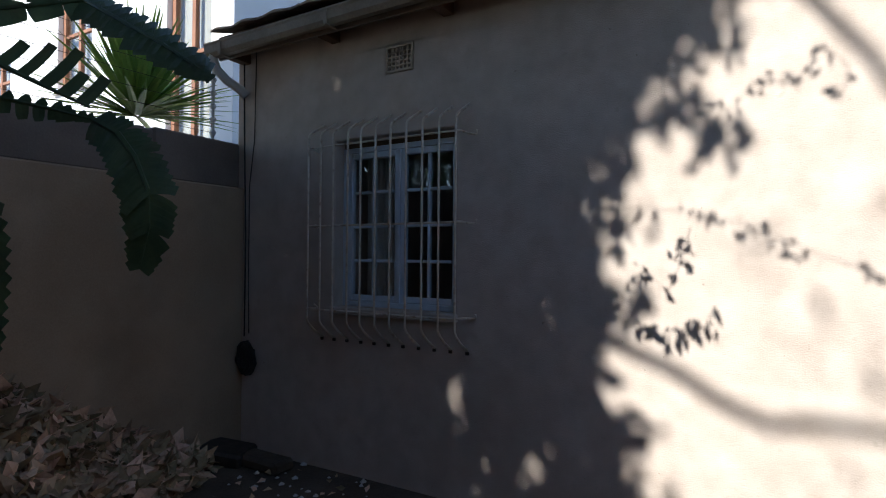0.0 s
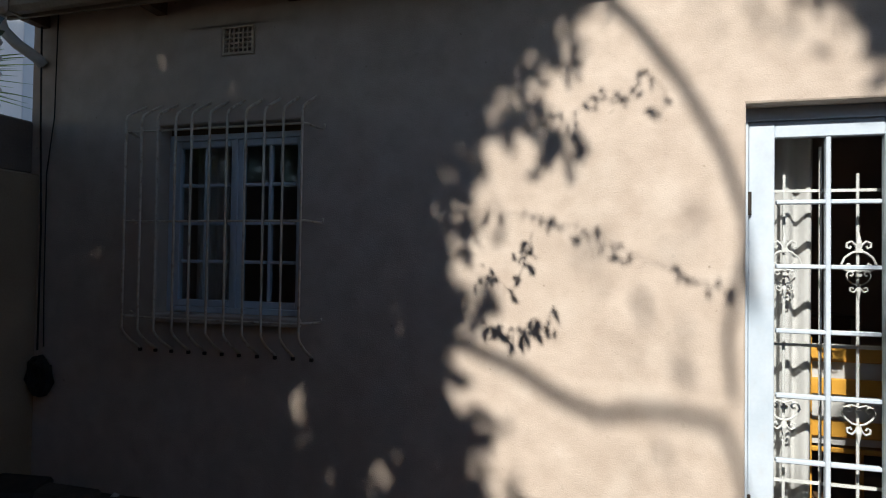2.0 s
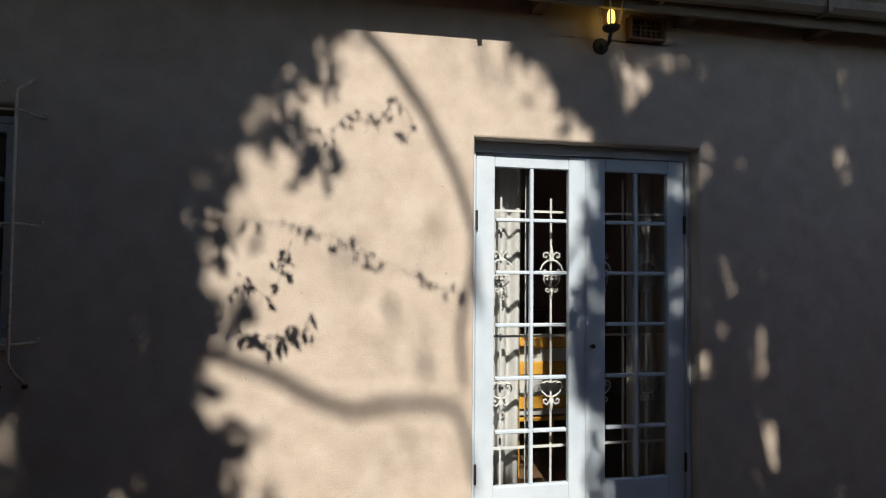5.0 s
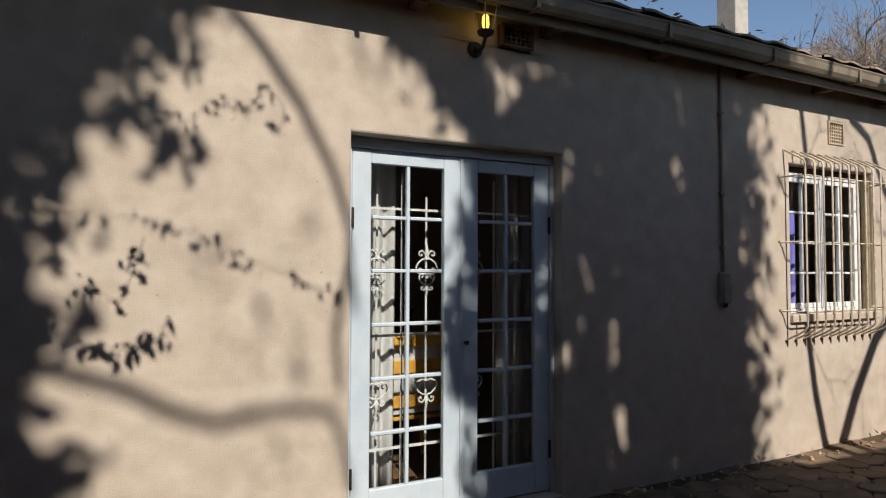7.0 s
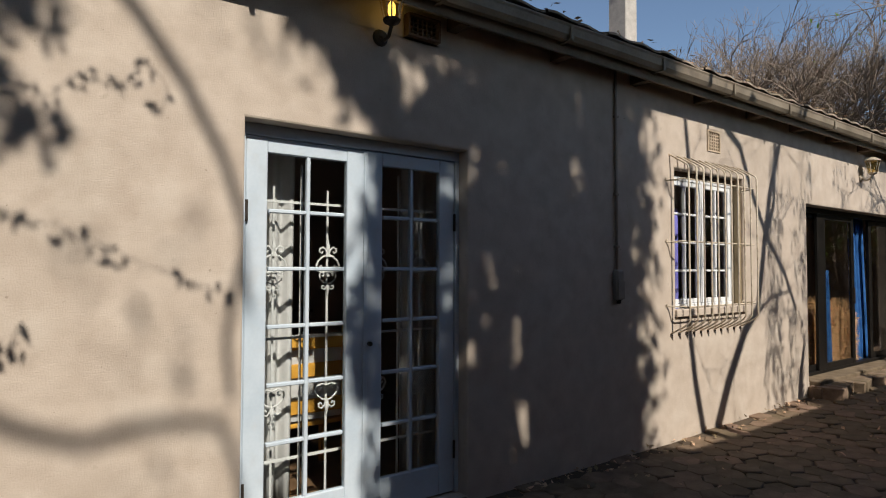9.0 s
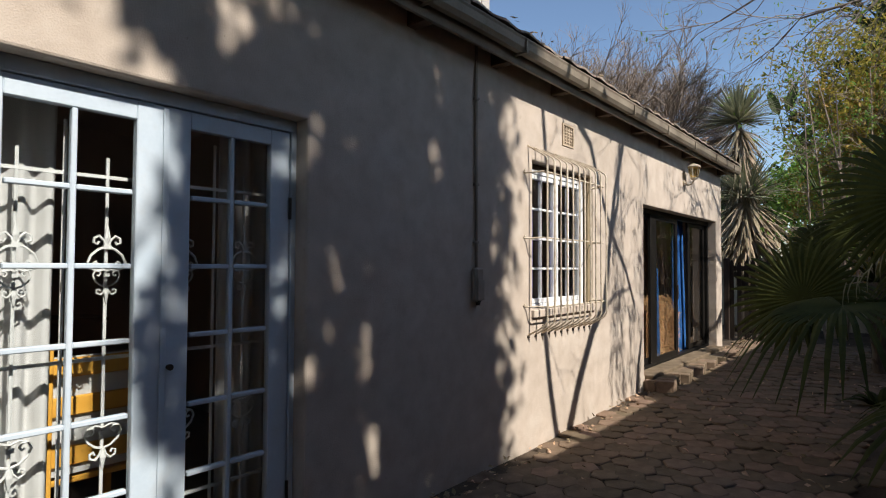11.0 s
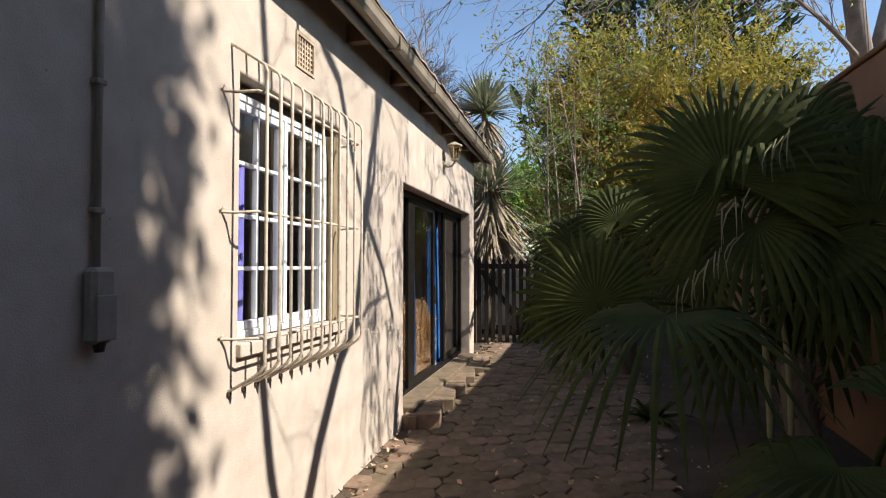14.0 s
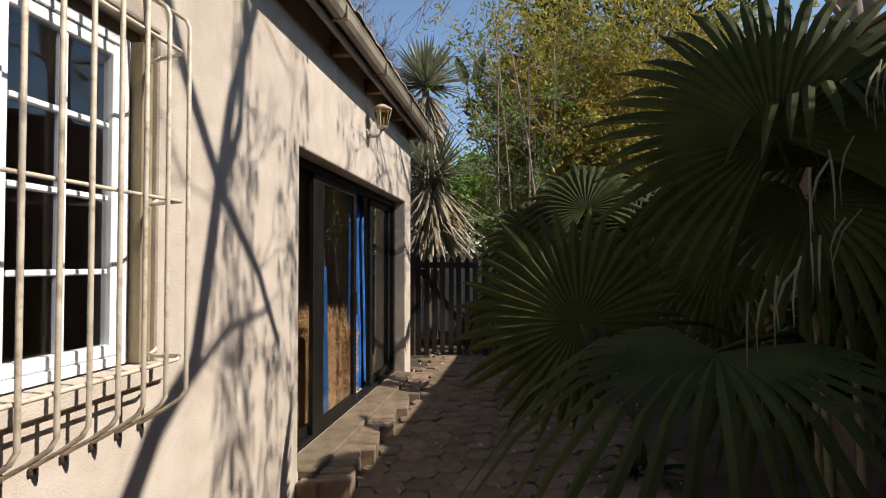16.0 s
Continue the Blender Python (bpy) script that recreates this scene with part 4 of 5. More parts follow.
def fan_leaf(palm, hub, facing, axis, radius, segs=34, spread=2.5, droop=0.2, root=None, cup=0.1, split=0.6, lag=0.28, slim=0.4):
    """A fan palm leaf: a pleated web that parts into pointed, drooping fingers, on a stalk from root."""
    hub, facing = Vector(hub), Vector(facing).normalized()
    axis = Vector(axis)
    axis = (axis - facing * axis.dot(facing)).normalized()
    side = axis.cross(facing)
    gap = 2 * spread / segs
    g = Geo()

    def at(a, u, ridge, reach=1.0, sag=0.0):
        d = axis * math.cos(a) + side * math.sin(a)
        R = radius * (1 - lag * (abs(a) / spread) ** 2) * reach
        q = hub + d * R * u + facing * (cup * R * (u - 1.6 * u * u) + ridge * 0.3 * gap * R * min(u, split))
        q.z -= R * (droop * 1.6 * max(0.0, u - 0.35) ** 2 + sag * max(0.0, u - split) ** 2)
        return q

    steps = [0.015, split * 0.35, split * 0.7, split]
    n = 2 * segs + 1
    for u in steps:
        g.v += [tuple(at(-spread + gap * i / 2, u, i % 2)) for i in range(n)]
    for r in range(len(steps) - 1):
        g.f += [(r * n + i, r * n + i + 1, (r + 1) * n + i + 1, (r + 1) * n + i) for i in range(n - 1)]
    for k in range(segs):
        a = -spread + gap * (k + 0.5)
        turn, reach, sag = rnd(-0.25, 0.25) * gap, rnd(0.9, 1.06), rnd(0.0, 0.35)
        b = len(g.v)
        for u, w in ((split, 0.5), (split + (1 - split) * 0.3, slim), (split + (1 - split) * 0.65, slim * 0.6), (1.0, 0.02)):
            f = (u - split) / (1 - split)
            for e, ridge in ((-w, 0), (0, 1 - f), (w, 0)):
                g.v.append(tuple(at(a + e * gap + turn * f, u, ridge, 1 + (reach - 1) * f, sag)))
        for r in range(3):
            c = b + 3 * r
            g.f += [(c, c + 1, c + 4, c + 3), (c + 1, c + 2, c + 5, c + 4)]
    o = g.ob("frond", PALM_GREEN, palm)
    if root is not None:
        root = Vector(root)
        mid = root.lerp(hub, 0.55) + Vector((0, 0, 0.12 * (hub - root).length))
        Geo().tube([root, root.lerp(mid, 0.5) + Vector((0, 0, 0.03)), mid, mid.lerp(hub, 0.6) + Vector((0, 0, 0.01)), hub], [0.022, 0.018, 0.014, 0.012, 0.009], 6).ob("stalk", PALM_GREEN, o, smooth=True)
    return o


def palm_trunk(palm, base, top, r):
    base, top = Vector(base), Vector(top)
    g = Geo()
    pts = [base.lerp(top, i / 6) + rvec() * 0.01 for i in range(7)]
    g.tube(pts, [r * rnd(0.9, 1.15) for _ in pts], 10)
    for k in range(60):
        u = random.random()
        p = base.lerp(top, u)
        a = rnd(0, 6.28)
        d = Vector((math.cos(a), math.sin(a), 0.9)).normalized()
        g.blade([p + Vector((math.cos(a), math.sin(a), 0)) * r * 0.9, p + d * r * 1.6, p + d * r * 2.2], [0.05, 0.03, 0.012], Vector((-math.sin(a), math.cos(a), 0)))
    g.ob("trunk", BARK, palm)


def strips(palm, a, b, count, length):
    """Dry finger tips that hang in a row from a to b."""
    a, b = Vector(a), Vector(b)
    g = Geo()
    for k in range(count):
        q = a.lerp(b, (k + rnd(0.2, 0.8)) / count)
        L = length * rnd(0.5, 1.1)
        out = Vector((rnd(-0.03, 0.0), rnd(0.0, 0.05), 0))
        g.blade([q - out + Vector((0, 0, 0.02)), q + out * 0.3 - Vector((0, 0, L * 0.2)), q + out + Vector((0, 0, -L * 0.6)), q + out * 0.8 + Vector((0, 0, -L))], [0.007, 0.009, 0.006, 0.002], Vector((rnd(-0.5, 0.5), 1, 0)))
    g.ob("dry_strip", PALM_DRY, palm, "dry hanging leaf tips")


palm_a = empty("fan_palm", "large dark green fan palm leaning over the paving", "palm")
PA = (6.9, 0.05, 0.75)
palm_trunk(palm_a, (6.95, -0.05, -0.05), PA, 0.11)
fan_leaf(palm_a, (6.587, 1.413, 1.161), (-0.95, 0.1, 0.12), (0, 0.65, 0.76), 0.64, 36, 2.6, 0.08, PA)
fan_leaf(palm_a, (5.74, 1.06, 1.157), (-0.2, 0.1, 1.0), (-0.75, 0.55, 0.0), 0.85, 28, 2.2, 0.62, PA, 0.05, 0.34, 0.1, 0.3)
fan_leaf(palm_a, (6.5, 0.56, 2.02), (-0.95, 0.25, 0.1), (0, 0.35, 0.95), 0.86, 40, 2.5, 0.12, PA, 0.1, 0.56, 0.12)
fan_leaf(palm_a, (7.0, 0.15, 1.95), (-0.9, 0.4, 0.1), (0, -0.6, 0.5), 0.75, 30, 2.4, 0.3, PA, 0.1, 0.5)
fan_leaf(palm_a, (6.83, 0.06, 2.0), (-0.75, 0.45, 0.2), (0.1, -0.1, 1.0), 0.85, 26, 1.5, 0.1, PA, 0.1, 0.35)
fan_leaf(palm_a, (6.42, -0.25, 1.72), (-0.85, 0.45, 0.15), (0.0, -0.15, 1.0), 0.8, 30, 1.9, 0.15, PA, 0.1, 0.45)
fan_leaf(palm_a, (6.65, 0.34, 1.72), (-0.75, 0.4, 0.5), (-0.4, 0.2, -0.8), 0.6, 28, 2.4, 0.5, PA, 0.1, 0.5)
fan_leaf(palm_a, (6.55, 0.0, 1.62), (-0.8, 0.4, 0.4), (-0.2, -0.5, -0.7), 0.62, 28, 2.4, 0.5, PA, 0.1, 0.5)
fan_leaf(palm_a, (6.6, -0.3, 1.5), (-0.7, 0.6, 0.4), (-0.4, -0.1, -0.9), 0.6, 24, 2.2, 0.6, PA, 0.1, 0.45)
for hub, fac, ax in (((7.3, -0.2, 1.15), (-0.8, 0.5, 0.3), (-0.2, 0.1, -0.9)), ((7.5, 0.25, 0.95), (-0.8, 0.4, 0.4), (-0.2, 0.4, -0.8)), ((7.0, -0.35, 2.3), (-0.6, 0.4, 0.6), (-0.4, -0.3, 0.2)), ((6.8, 0.3, 2.35), (-0.2, 0.2, 0.95), (-0.2, 0.8, 0.1))):
    fan_leaf(palm_a, hub, fac, ax, 0.65, 26, 2.3, 0.5, PA, 0.1, 0.45)
fan_leaf(palm_a, (7.3, 0.55, 1.45), (-0.6, 0.6, 0.4), (0.1, 0.8, -0.3), 0.65, 28, 2.3, 0.5, PA, 0.1, 0.5)
strips(palm_a, (5.56, 1.04, 1.3), (5.6, 0.72, 1.6), 9, 0.22)
strips(palm_a, (5.75, 0.78, 1.72), (5.8, 0.62, 1.85), 4, 0.25)
strips(palm_a, (5.9, 0.5, 2.1), (6.1, 0.3, 2.25), 5, 0.3)
for x, y in ((6.74, 0.25), (6.7, 0.14), (6.9, 0.2)):
    limb_g = Geo()
    limb(limb_g, (x, y, 0.0), (x - 0.08, y + 0.12, 1.5), 0.022, 0.016, 0.03)
    limb_g.ob("old_stalk", PALM_DRY, palm_a, "dry straight leaf stalk", smooth=True)

palm_b = empty("fan_palm", "low young fan palm at the edge of the paving", "palm")
PB = (5.6, 0.2, 0.12)
palm_trunk(palm_b, (5.62, 0.18, -0.05), PB, 0.09)
fan_leaf(palm_b, (5.02, 0.5, 0.6), (-0.3, 0.1, 0.95), (-0.5, 0.55, 0.0), 0.6, 24, 2.4, 0.5, PB, 0.05, 0.4)
fan_leaf(palm_b, (5.35, 0.1, 0.78), (-0.5, 0.3, 0.8), (-0.2, -0.8, 0.4), 0.6, 24, 2.2, 0.45, PB, 0.05, 0.45)

aloe = empty("aloe", "low dark aloe at the edge of the planted bed", "aloe")
ag = Geo()
for k in range(16):
    a, e = k * 2.4, radians(rnd(20, 70))
    d = Vector((math.cos(a) * math.cos(e), math.sin(a) * math.cos(e), math.sin(e)))
    L = rnd(0.35, 0.6)
    ag.blade([Vector((7.7, 0.92, 0.06)) + d * L * u + Vector((0, 0, -0.55 * L * u * u)) for u in (0.0, 0.3, 0.6, 0.85, 1.0)], [0.07, 0.08, 0.06, 0.03, 0.004], d.cross(Vector((0, 0, 1))).normalized(), 0.3)
ag.ob("leaves", PALM_GREEN, aloe)

palm_c = empty("fan_palm", "small fan palm growing behind the larger one", "palm")
PC = (9.6, 1.0, 1.25)
palm_trunk(palm_c, (9.6, 0.95, -0.05), PC, 0.1)
for hub, fac, up, r in (((9.3, 1.55, 1.62), (-0.8, 0.4, 0.3), (0, 0.6, 0.7), 0.75), ((9.2, 1.1, 1.95), (-0.8, 0.2, 0.4), (0.1, 0.3, 0.9), 0.75), ((9.4, 1.75, 1.2), (-0.6, 0.5, 0.5), (0, 0.9, 0.1), 0.7), ((9.3, 0.6, 1.8), (-0.8, 0.2, 0.4), (0, -0.5, 0.7), 0.75), ((9.1, 1.35, 1.2), (-0.6, 0.4, 0.6), (-0.3, 0.6, -0.2), 0.7), ((9.9, 1.5, 1.9), (-0.4, 0.6, 0.6), (0.2, 0.6, 0.6), 0.7)):
    fan_leaf(palm_c, hub, fac, up, r, 28, 2.4, 0.3, PC, 0.1, 0.5)

palm_d = empty("fan_palm", "dark fan palm crown against the boundary wall", "palm")
PD = (8.0, -0.25, 1.55)
palm_trunk(palm_d, (8.05, -0.3, -0.05), PD, 0.08)
for hub, fac, up, r in (((7.6, -0.2, 2.5), (-0.8, 0.5, 0.2), (0.1, 0.0, 1.0), 0.75), ((7.5, -0.1, 2.2), (-0.8, 0.5, 0.2), (-0.1, 0.4, 0.6), 0.7)):
    fan_leaf(palm_d, hub, fac, up, r, 28, 2.3, 0.3, PD, 0.1, 0.5)


def rosette(g, centre, count, length, width, lo, hi, droop=0.3, flat=0.0):
    """Sword leaves round a crown; lo and hi bound their rise in degrees."""
    c = Vector(centre)
    for k in range(count):
        a, e = rnd(0, 6.28), radians(rnd(lo, hi))
        d = Vector((math.cos(a) * math.cos(e), math.sin(a) * math.cos(e), math.sin(e)))
        L = length * rnd(0.7, 1.08)
        w = d.cross(Vector((0, 0, 1)))
        w = w.normalized() if w.length > 0.05 else Vector((1, 0, 0))
        pts = [c + d * L * u + Vector((0, 0, -droop * L * u * u)) for u in (0.03, 0.25, 0.5, 0.75, 1.0)]
        g.blade(pts, [width * 0.7, width, width * 0.85, width * 0.55, width * 0.08], w)


dragon = empty("dragon_tree", "tall spiky tree with grey-green heads and a skirt of dead blades", "tree")
dg = Geo()
limb(dg, (12.55, 3.1, -0.1), (12.57, 3.08, 2.9), 0.13, 0.1, 0.01, 6, 10)
limb(dg, (12.57, 3.08, 2.7), (12.65, 3.2, 4.2), 0.08, 0.06, 0.03, 5, 8)
dg.ob("trunk", BARK, dragon, smooth=True)
for c, r0 in (((12.55, 3.08, 2.75), 1.0), ((12.65, 3.2, 4.25), 0.85)):
    g = Geo()
    rosette(g, c, 230, r0 * 1.05, 0.055, 0, 85, 0.15)
    g.ob("head", YUCCA_GREY, dragon)
g = Geo()
for z in (2.7, 2.5, 2.3, 2.1):
    rosette(g, (12.55, 3.08, z), 130, 1.0, 0.06, -75, -15, 0.25)
for z in (4.1, 3.8, 3.5, 3.2):
    rosette(g, (12.63, 3.17, z), 90, 0.75, 0.05, -80, -20, 0.25)
g.ob("dead_skirt", YUCCA_DEAD, dragon, "dead tan hanging blades")

yucca = empty("yucca", "bright green spiky yucca behind the garden wall", "yucca")
yg = Geo()
limb(yg, (-5.1, 3.3, -0.1), (-5.05, 3.3, 2.7), 0.09, 0.07, 0.02)
yg.ob("trunk", BARK, yucca, smooth=True)
g = Geo()
rosette(g, (-5.05, 3.3, 2.8), 200, 1.15, 0.065, 5, 88, 0.12)
rosette(g, (-5.0, 3.35, 2.55), 40, 0.8, 0.05, -25, 20, 0.3)
g.ob("head", YUCCA_GREEN, yucca)


def banana_leaf(plant, pts, width, tears, sag, sides=(-1, 1), ragged=0.3, narrow=1.0):
    """A long torn leaf: strips either side of a rib."""
    pts = [Vector(p) for p in pts]
    g = Geo()
    total = len(pts) - 1
    span = sum((q - p).length for p, q in zip(pts, pts[1:]))
    g.tube(pts, [0.016 - 0.011 * i / total for i in range(total + 1)], 5)
    for k in range(tears):
        u = (k + 0.5) / tears
        f = u * total
        i = min(int(f), total - 1)
        p = pts[i].lerp(pts[i + 1], f - i)
        d = (pts[i + 1] - pts[i]).normalized()
        w0 = d.cross(Vector((0.55, -0.75, 0.25))).normalized()
        half = width * math.sin(math.pi * min(0.95, 0.15 + 0.8 * u)) ** 0.5
        for s in sides:
            L = half * rnd(1 - ragged, 1.05)
            out = (w0 * s + d * 0.35 + rvec() * 0.05).normalized()
            w = span / tears * rnd(1.15, 1.35) * narrow
            q = [p, p + out * L * 0.4 + Vector((0, 0, -sag * L * 0.06)), p + out * L * 0.75 + Vector((0, 0, -sag * L * 0.2)), p + out * L + Vector((0, 0, -sag * L * 0.4))]
            g.blade(q, [w, w * 1.05, w, w * rnd(0.7, 1.0)], d, fold=0.04)
    return g.ob("leaf", BANANA, plant)


strel = empty("giant_strelitzia", "tall strelitzia with torn dark drooping leaves", "strelitzia")
sg = Geo()
for q in ((-2.75, 0.55), (-2.6, 0.45)):
    limb(sg, (q[0], q[1], -0.05), (q[0] + 0.1, q[1] + 0.1, 1.9), 0.08, 0.05, 0.03, 5, 8)
sg.ob("stem", BARK, strel, smooth=True)
banana_leaf(strel, [(-2.6, 0.75, 1.95), (-2.55, 1.1, 2.12), (-2.31, 1.3, 2.06), (-2.13, 1.38, 2.01)], 0.06, 14, 0.7, (-1, 1), 0.5, 0.6)
banana_leaf(strel, [(-2.13, 1.38, 2.01), (-1.98, 1.4, 1.94), (-1.85, 1.4, 1.83), (-1.76, 1.4, 1.69), (-1.75, 1.4, 1.54), (-1.81, 1.4, 1.38)], 0.115, 26, 0.5, (-1, 1), 0.1, 1.1)
banana_leaf(strel, [(-2.5, 0.9, 2.2), (-2.3, 1.08, 2.2), (-2.12, 1.19, 2.1), (-1.97, 1.28, 2.02)], 0.24, 7, -0.5, (-1,), 0.7, 0.42)
banana_leaf(strel, [(-2.55, 0.7, 1.9), (-2.5, 0.95, 1.85), (-2.44, 1.06, 1.6), (-2.41, 1.09, 1.3), (-2.42, 1.1, 0.95)], 0.13, 22, 0.5, (-1, 1), 0.15, 1.1)
banana_leaf(strel, [(-2.6, 0.75, 1.9), (-2.75, 1.2, 2.55), (-2.46, 1.5, 2.65), (-2.25, 1.5, 2.54), (-2.08, 1.5, 2.45), (-1.83, 1.5, 2.32), (-1.64, 1.5, 2.21), (-1.55, 1.5, 2.15)], 0.085, 20, 0.6, (-1, 1), 0.35, 1.0)

# wire strands and insulator post on the garden wall
efence = empty("wire_fence", "short electric fence post with pale insulators on the wall", "fence")
Geo().tube([(-3.3, 2.85, 2.26), (-3.3, 2.85, 2.95)], 0.012, 6).ob("post", PLASTIC_WHITE, efence)
for k in range(6):
    z = 2.36 + k * 0.1
    Geo().tube([(-3.3, 2.85, z - 0.02), (-3.3, 2.85, z), (-3.3, 2.85, z + 0.02)], [0.016, 0.026, 0.016], 8).ob("insulator", PLASTIC_WHITE, efence)
    Geo().tube([(-3.3, 2.85, z), (-3.305, 1.2, z - 0.02), (-3.31, -0.6, z - 0.01)], 0.0022, 3).ob("wire", IRON, efence)

# ---- neighbouring house ----
nb = empty("neighbour_house", "white rendered neighbouring house with brown framed windows", "house")
NY = 5.5
holes = [(-11.4, -10.2, 4.5, 6.4), (-14.6, -13.3, 4.4, 5.6), (-8.0, -6.9, 2.6, 6.2)]
fw = wall_along_x("wall", -18.0, -6.4, -0.3, 7.5, NY, NY + 0.3, holes, NEIGHBOUR_WHITE, "", kind="")
del fw["category"]
fw.parent = nb
Geo().box(-6.75, -6.4, NY + 0.3, 14.0, -0.3, 7.5).ob("wall", NEIGHBOUR_WHITE, nb)
Geo().box(-18.0, -6.75, 13.7, 14.0, -0.3, 7.5).ob("wall", NEIGHBOUR_WHITE, nb)
Geo().box(-18.2, -6.2, 5.2, 14.2, 7.5, 7.7).ob("roof", TILE_CLAY, nb)
for a, b, c, d in holes:
    wnd = Geo().box(a, a + 0.09, NY + 0.1, NY + 0.18, c, d).box(b - 0.09, b, NY + 0.1, NY + 0.18, c, d).box(a + 0.09, b - 0.09, NY + 0.1, NY + 0.18, d - 0.09, d).box(a + 0.09, b - 0.09, NY + 0.1, NY + 0.18, c, c + 0.09).box((a + b) / 2 - 0.04, (a + b) / 2 + 0.04, NY + 0.1, NY + 0.18, c + 0.09, d - 0.09).box(a + 0.09, b - 0.09, NY + 0.11, NY + 0.17, c + (d - c) * 0.55 - 0.03, c + (d - c) * 0.55 + 0.03).ob("window", SASH_BROWN, nb)
    Geo().box(a + 0.08, b - 0.08, NY + 0.13, NY + 0.14, c + 0.08, d - 0.08).ob("pane", GLASS, wnd)
    Geo().box(a + 0.02, b - 0.02, NY + 0.25, NY + 0.27, c + 0.02, d - 0.02).ob("blind", BLIND, wnd)
    Geo().box(a - 0.08, b + 0.08, NY - 0.08, NY + 0.1, c - 0.07, c - 0.002, chamfer=0.01).ob("sill", NEIGHBOUR_WHITE, wnd)
Geo().box(-7.4, -6.6, 4.6, 5.4, 2.6, 3.0, m=pose(-7, 5, 2.8, 0, -14, 0) @ pose(7, -5, -2.8)).ob("canopy", BLIND, nb)

# ---- trees beyond the yard ----
def leafy(g, p, size, ratio, hang=0.0):
    d = (rvec() + Vector((0, 0, -hang))).normalized()
    w = d.cross(rvec())
    if w.length > 0.05:
        g.leaf(p, d, w.normalized(), size, size * ratio)


bush = empty("willow_bush", "tall yellow-green bush of slender upright stems", "bush")
tips = []
for k in range(170):
    g = Geo()
    b = Vector((rnd(13.7, 14.45), rnd(-0.4, 0.7), 0.0))
    top = Vector((b.x + rnd(-0.35, 1.4), b.y + rnd(-2.9, 1.8), rnd(2.3, 5.7)))
    pts = limb(g, b, top, 0.024, 0.007, 0.07, 6, 4)
    for q in pts[2:]:
        for _ in range(2):
            tips += twigs(g, q, (rvec() * 0.8 + Vector((0, 0, 0.8))).normalized(), rnd(0.5, 1.0), 0.007, 1, 0.6, 3)
    g.ob("stem", TWIG, bush)
for mat, lo, hi, many in ((LEAF_OLIVE, 2.4, 9, 20), (LEAF_RUST, 0.8, 4.9, 9)):
    g = Geo()
    for q in tips:
        if lo < q.z + rnd(-0.5, 0.5) < hi:
            for _ in range(many):
                leafy(g, q + rvec() * rnd(0, 0.36), rnd(0.065, 0.135), 0.36)
    g.ob("crown", mat, bush, "yellow-green narrow leaves" if mat is LEAF_OLIVE else "rusty dry leaves")


def conifer(base, height, radius, seed_label):
    t = empty("conifer", seed_label, "tree")
    g = Geo()
    limb(g, base, Vector(base) + Vector((0, 0, height)), 0.22, 0.03, 0.01)
    g.ob("trunk", BARK, t, smooth=True)
    g = Geo()
    for k in range(14000):
        u = random.random() ** 0.8
        z = height * (0.12 + 0.88 * u)
        a = rnd(0, 6.28)
        lob = 1 + 0.22 * math.sin(3 * a + z * 1.7) + 0.15 * math.sin(7 * a - z * 2.3)
        r = radius * (1 - 0.75 * u ** 1.6) * lob * (1 - random.random() ** 2 * 0.45)
        p = Vector(base) + Vector((r * math.cos(a), r * math.sin(a), z))
        d = (Vector((math.cos(a), math.sin(a), 0.7)) + rvec() * 0.5).normalized()
        g.leaf(p, d, d.cross(rvec()).normalized(), rnd(0.18, 0.42), rnd(0.08, 0.16))
    g.ob("crown", LEAF_DARK, t)


conifer((18.4, -0.7, 0), 12.5, 3.2, "tall dark green conifer behind the bushes")


def broadleaf(base, height, radius, material, label, count, size, squash=0.8):
    t = empty("tree", label, "tree")
    base = Vector(base)
    c = base + Vector((0, 0, height - radius * squash))
    g = Geo()
    fork = base + Vector((0, 0, height * 0.45))
    limb(g, base - Vector((0, 0, 0.2)), fork, radius * 0.08, radius * 0.055, 0.02, 5, 8)
    ends = []
    for k in range(16):
        e = c + Vector(rvec() * Vector((1, 1, squash))) * radius * rnd(0.55, 0.95)
        limb(g, fork, e, radius * 0.035, radius * 0.008, 0.1)
        ends.append(e)
    g.ob("trunk", BARK, t, smooth=True)
    g = Geo()
    for k in range(count):
        e = random.choice(ends)
        p = e + rvec() * radius * 0.45 * random.random() ** 0.5 * Vector((1, 1, 0.8))
        leafy(g, p, size * rnd(0.7, 1.3), 0.5)
    g.ob("crown", material, t)
    return t


broadleaf((27.5, 2.9, 0), 6.4, 2.6, LEAF_BRIGHT, "bright green leafy tree in the distance", 5000, 0.26)
broadleaf((34, 9, 0), 7.0, 3.5, LEAF_DARK, "dark leafy tree in the distance", 4000, 0.4)
broadleaf((30, -5, 0), 8.5, 4.0, LEAF_OLIVE, "olive green tree in the distance", 5000, 0.35)
broadleaf((16.5, 1.3, 0), 3.6, 1.5, LEAF_OLIVE, "loose olive shrub beyond the gate", 2500, 0.12)
broadleaf((13.6, 2.5, 0), 0.75, 0.4, LEAF_DARK, "low dark shrub behind the gate", 900, 0.08)

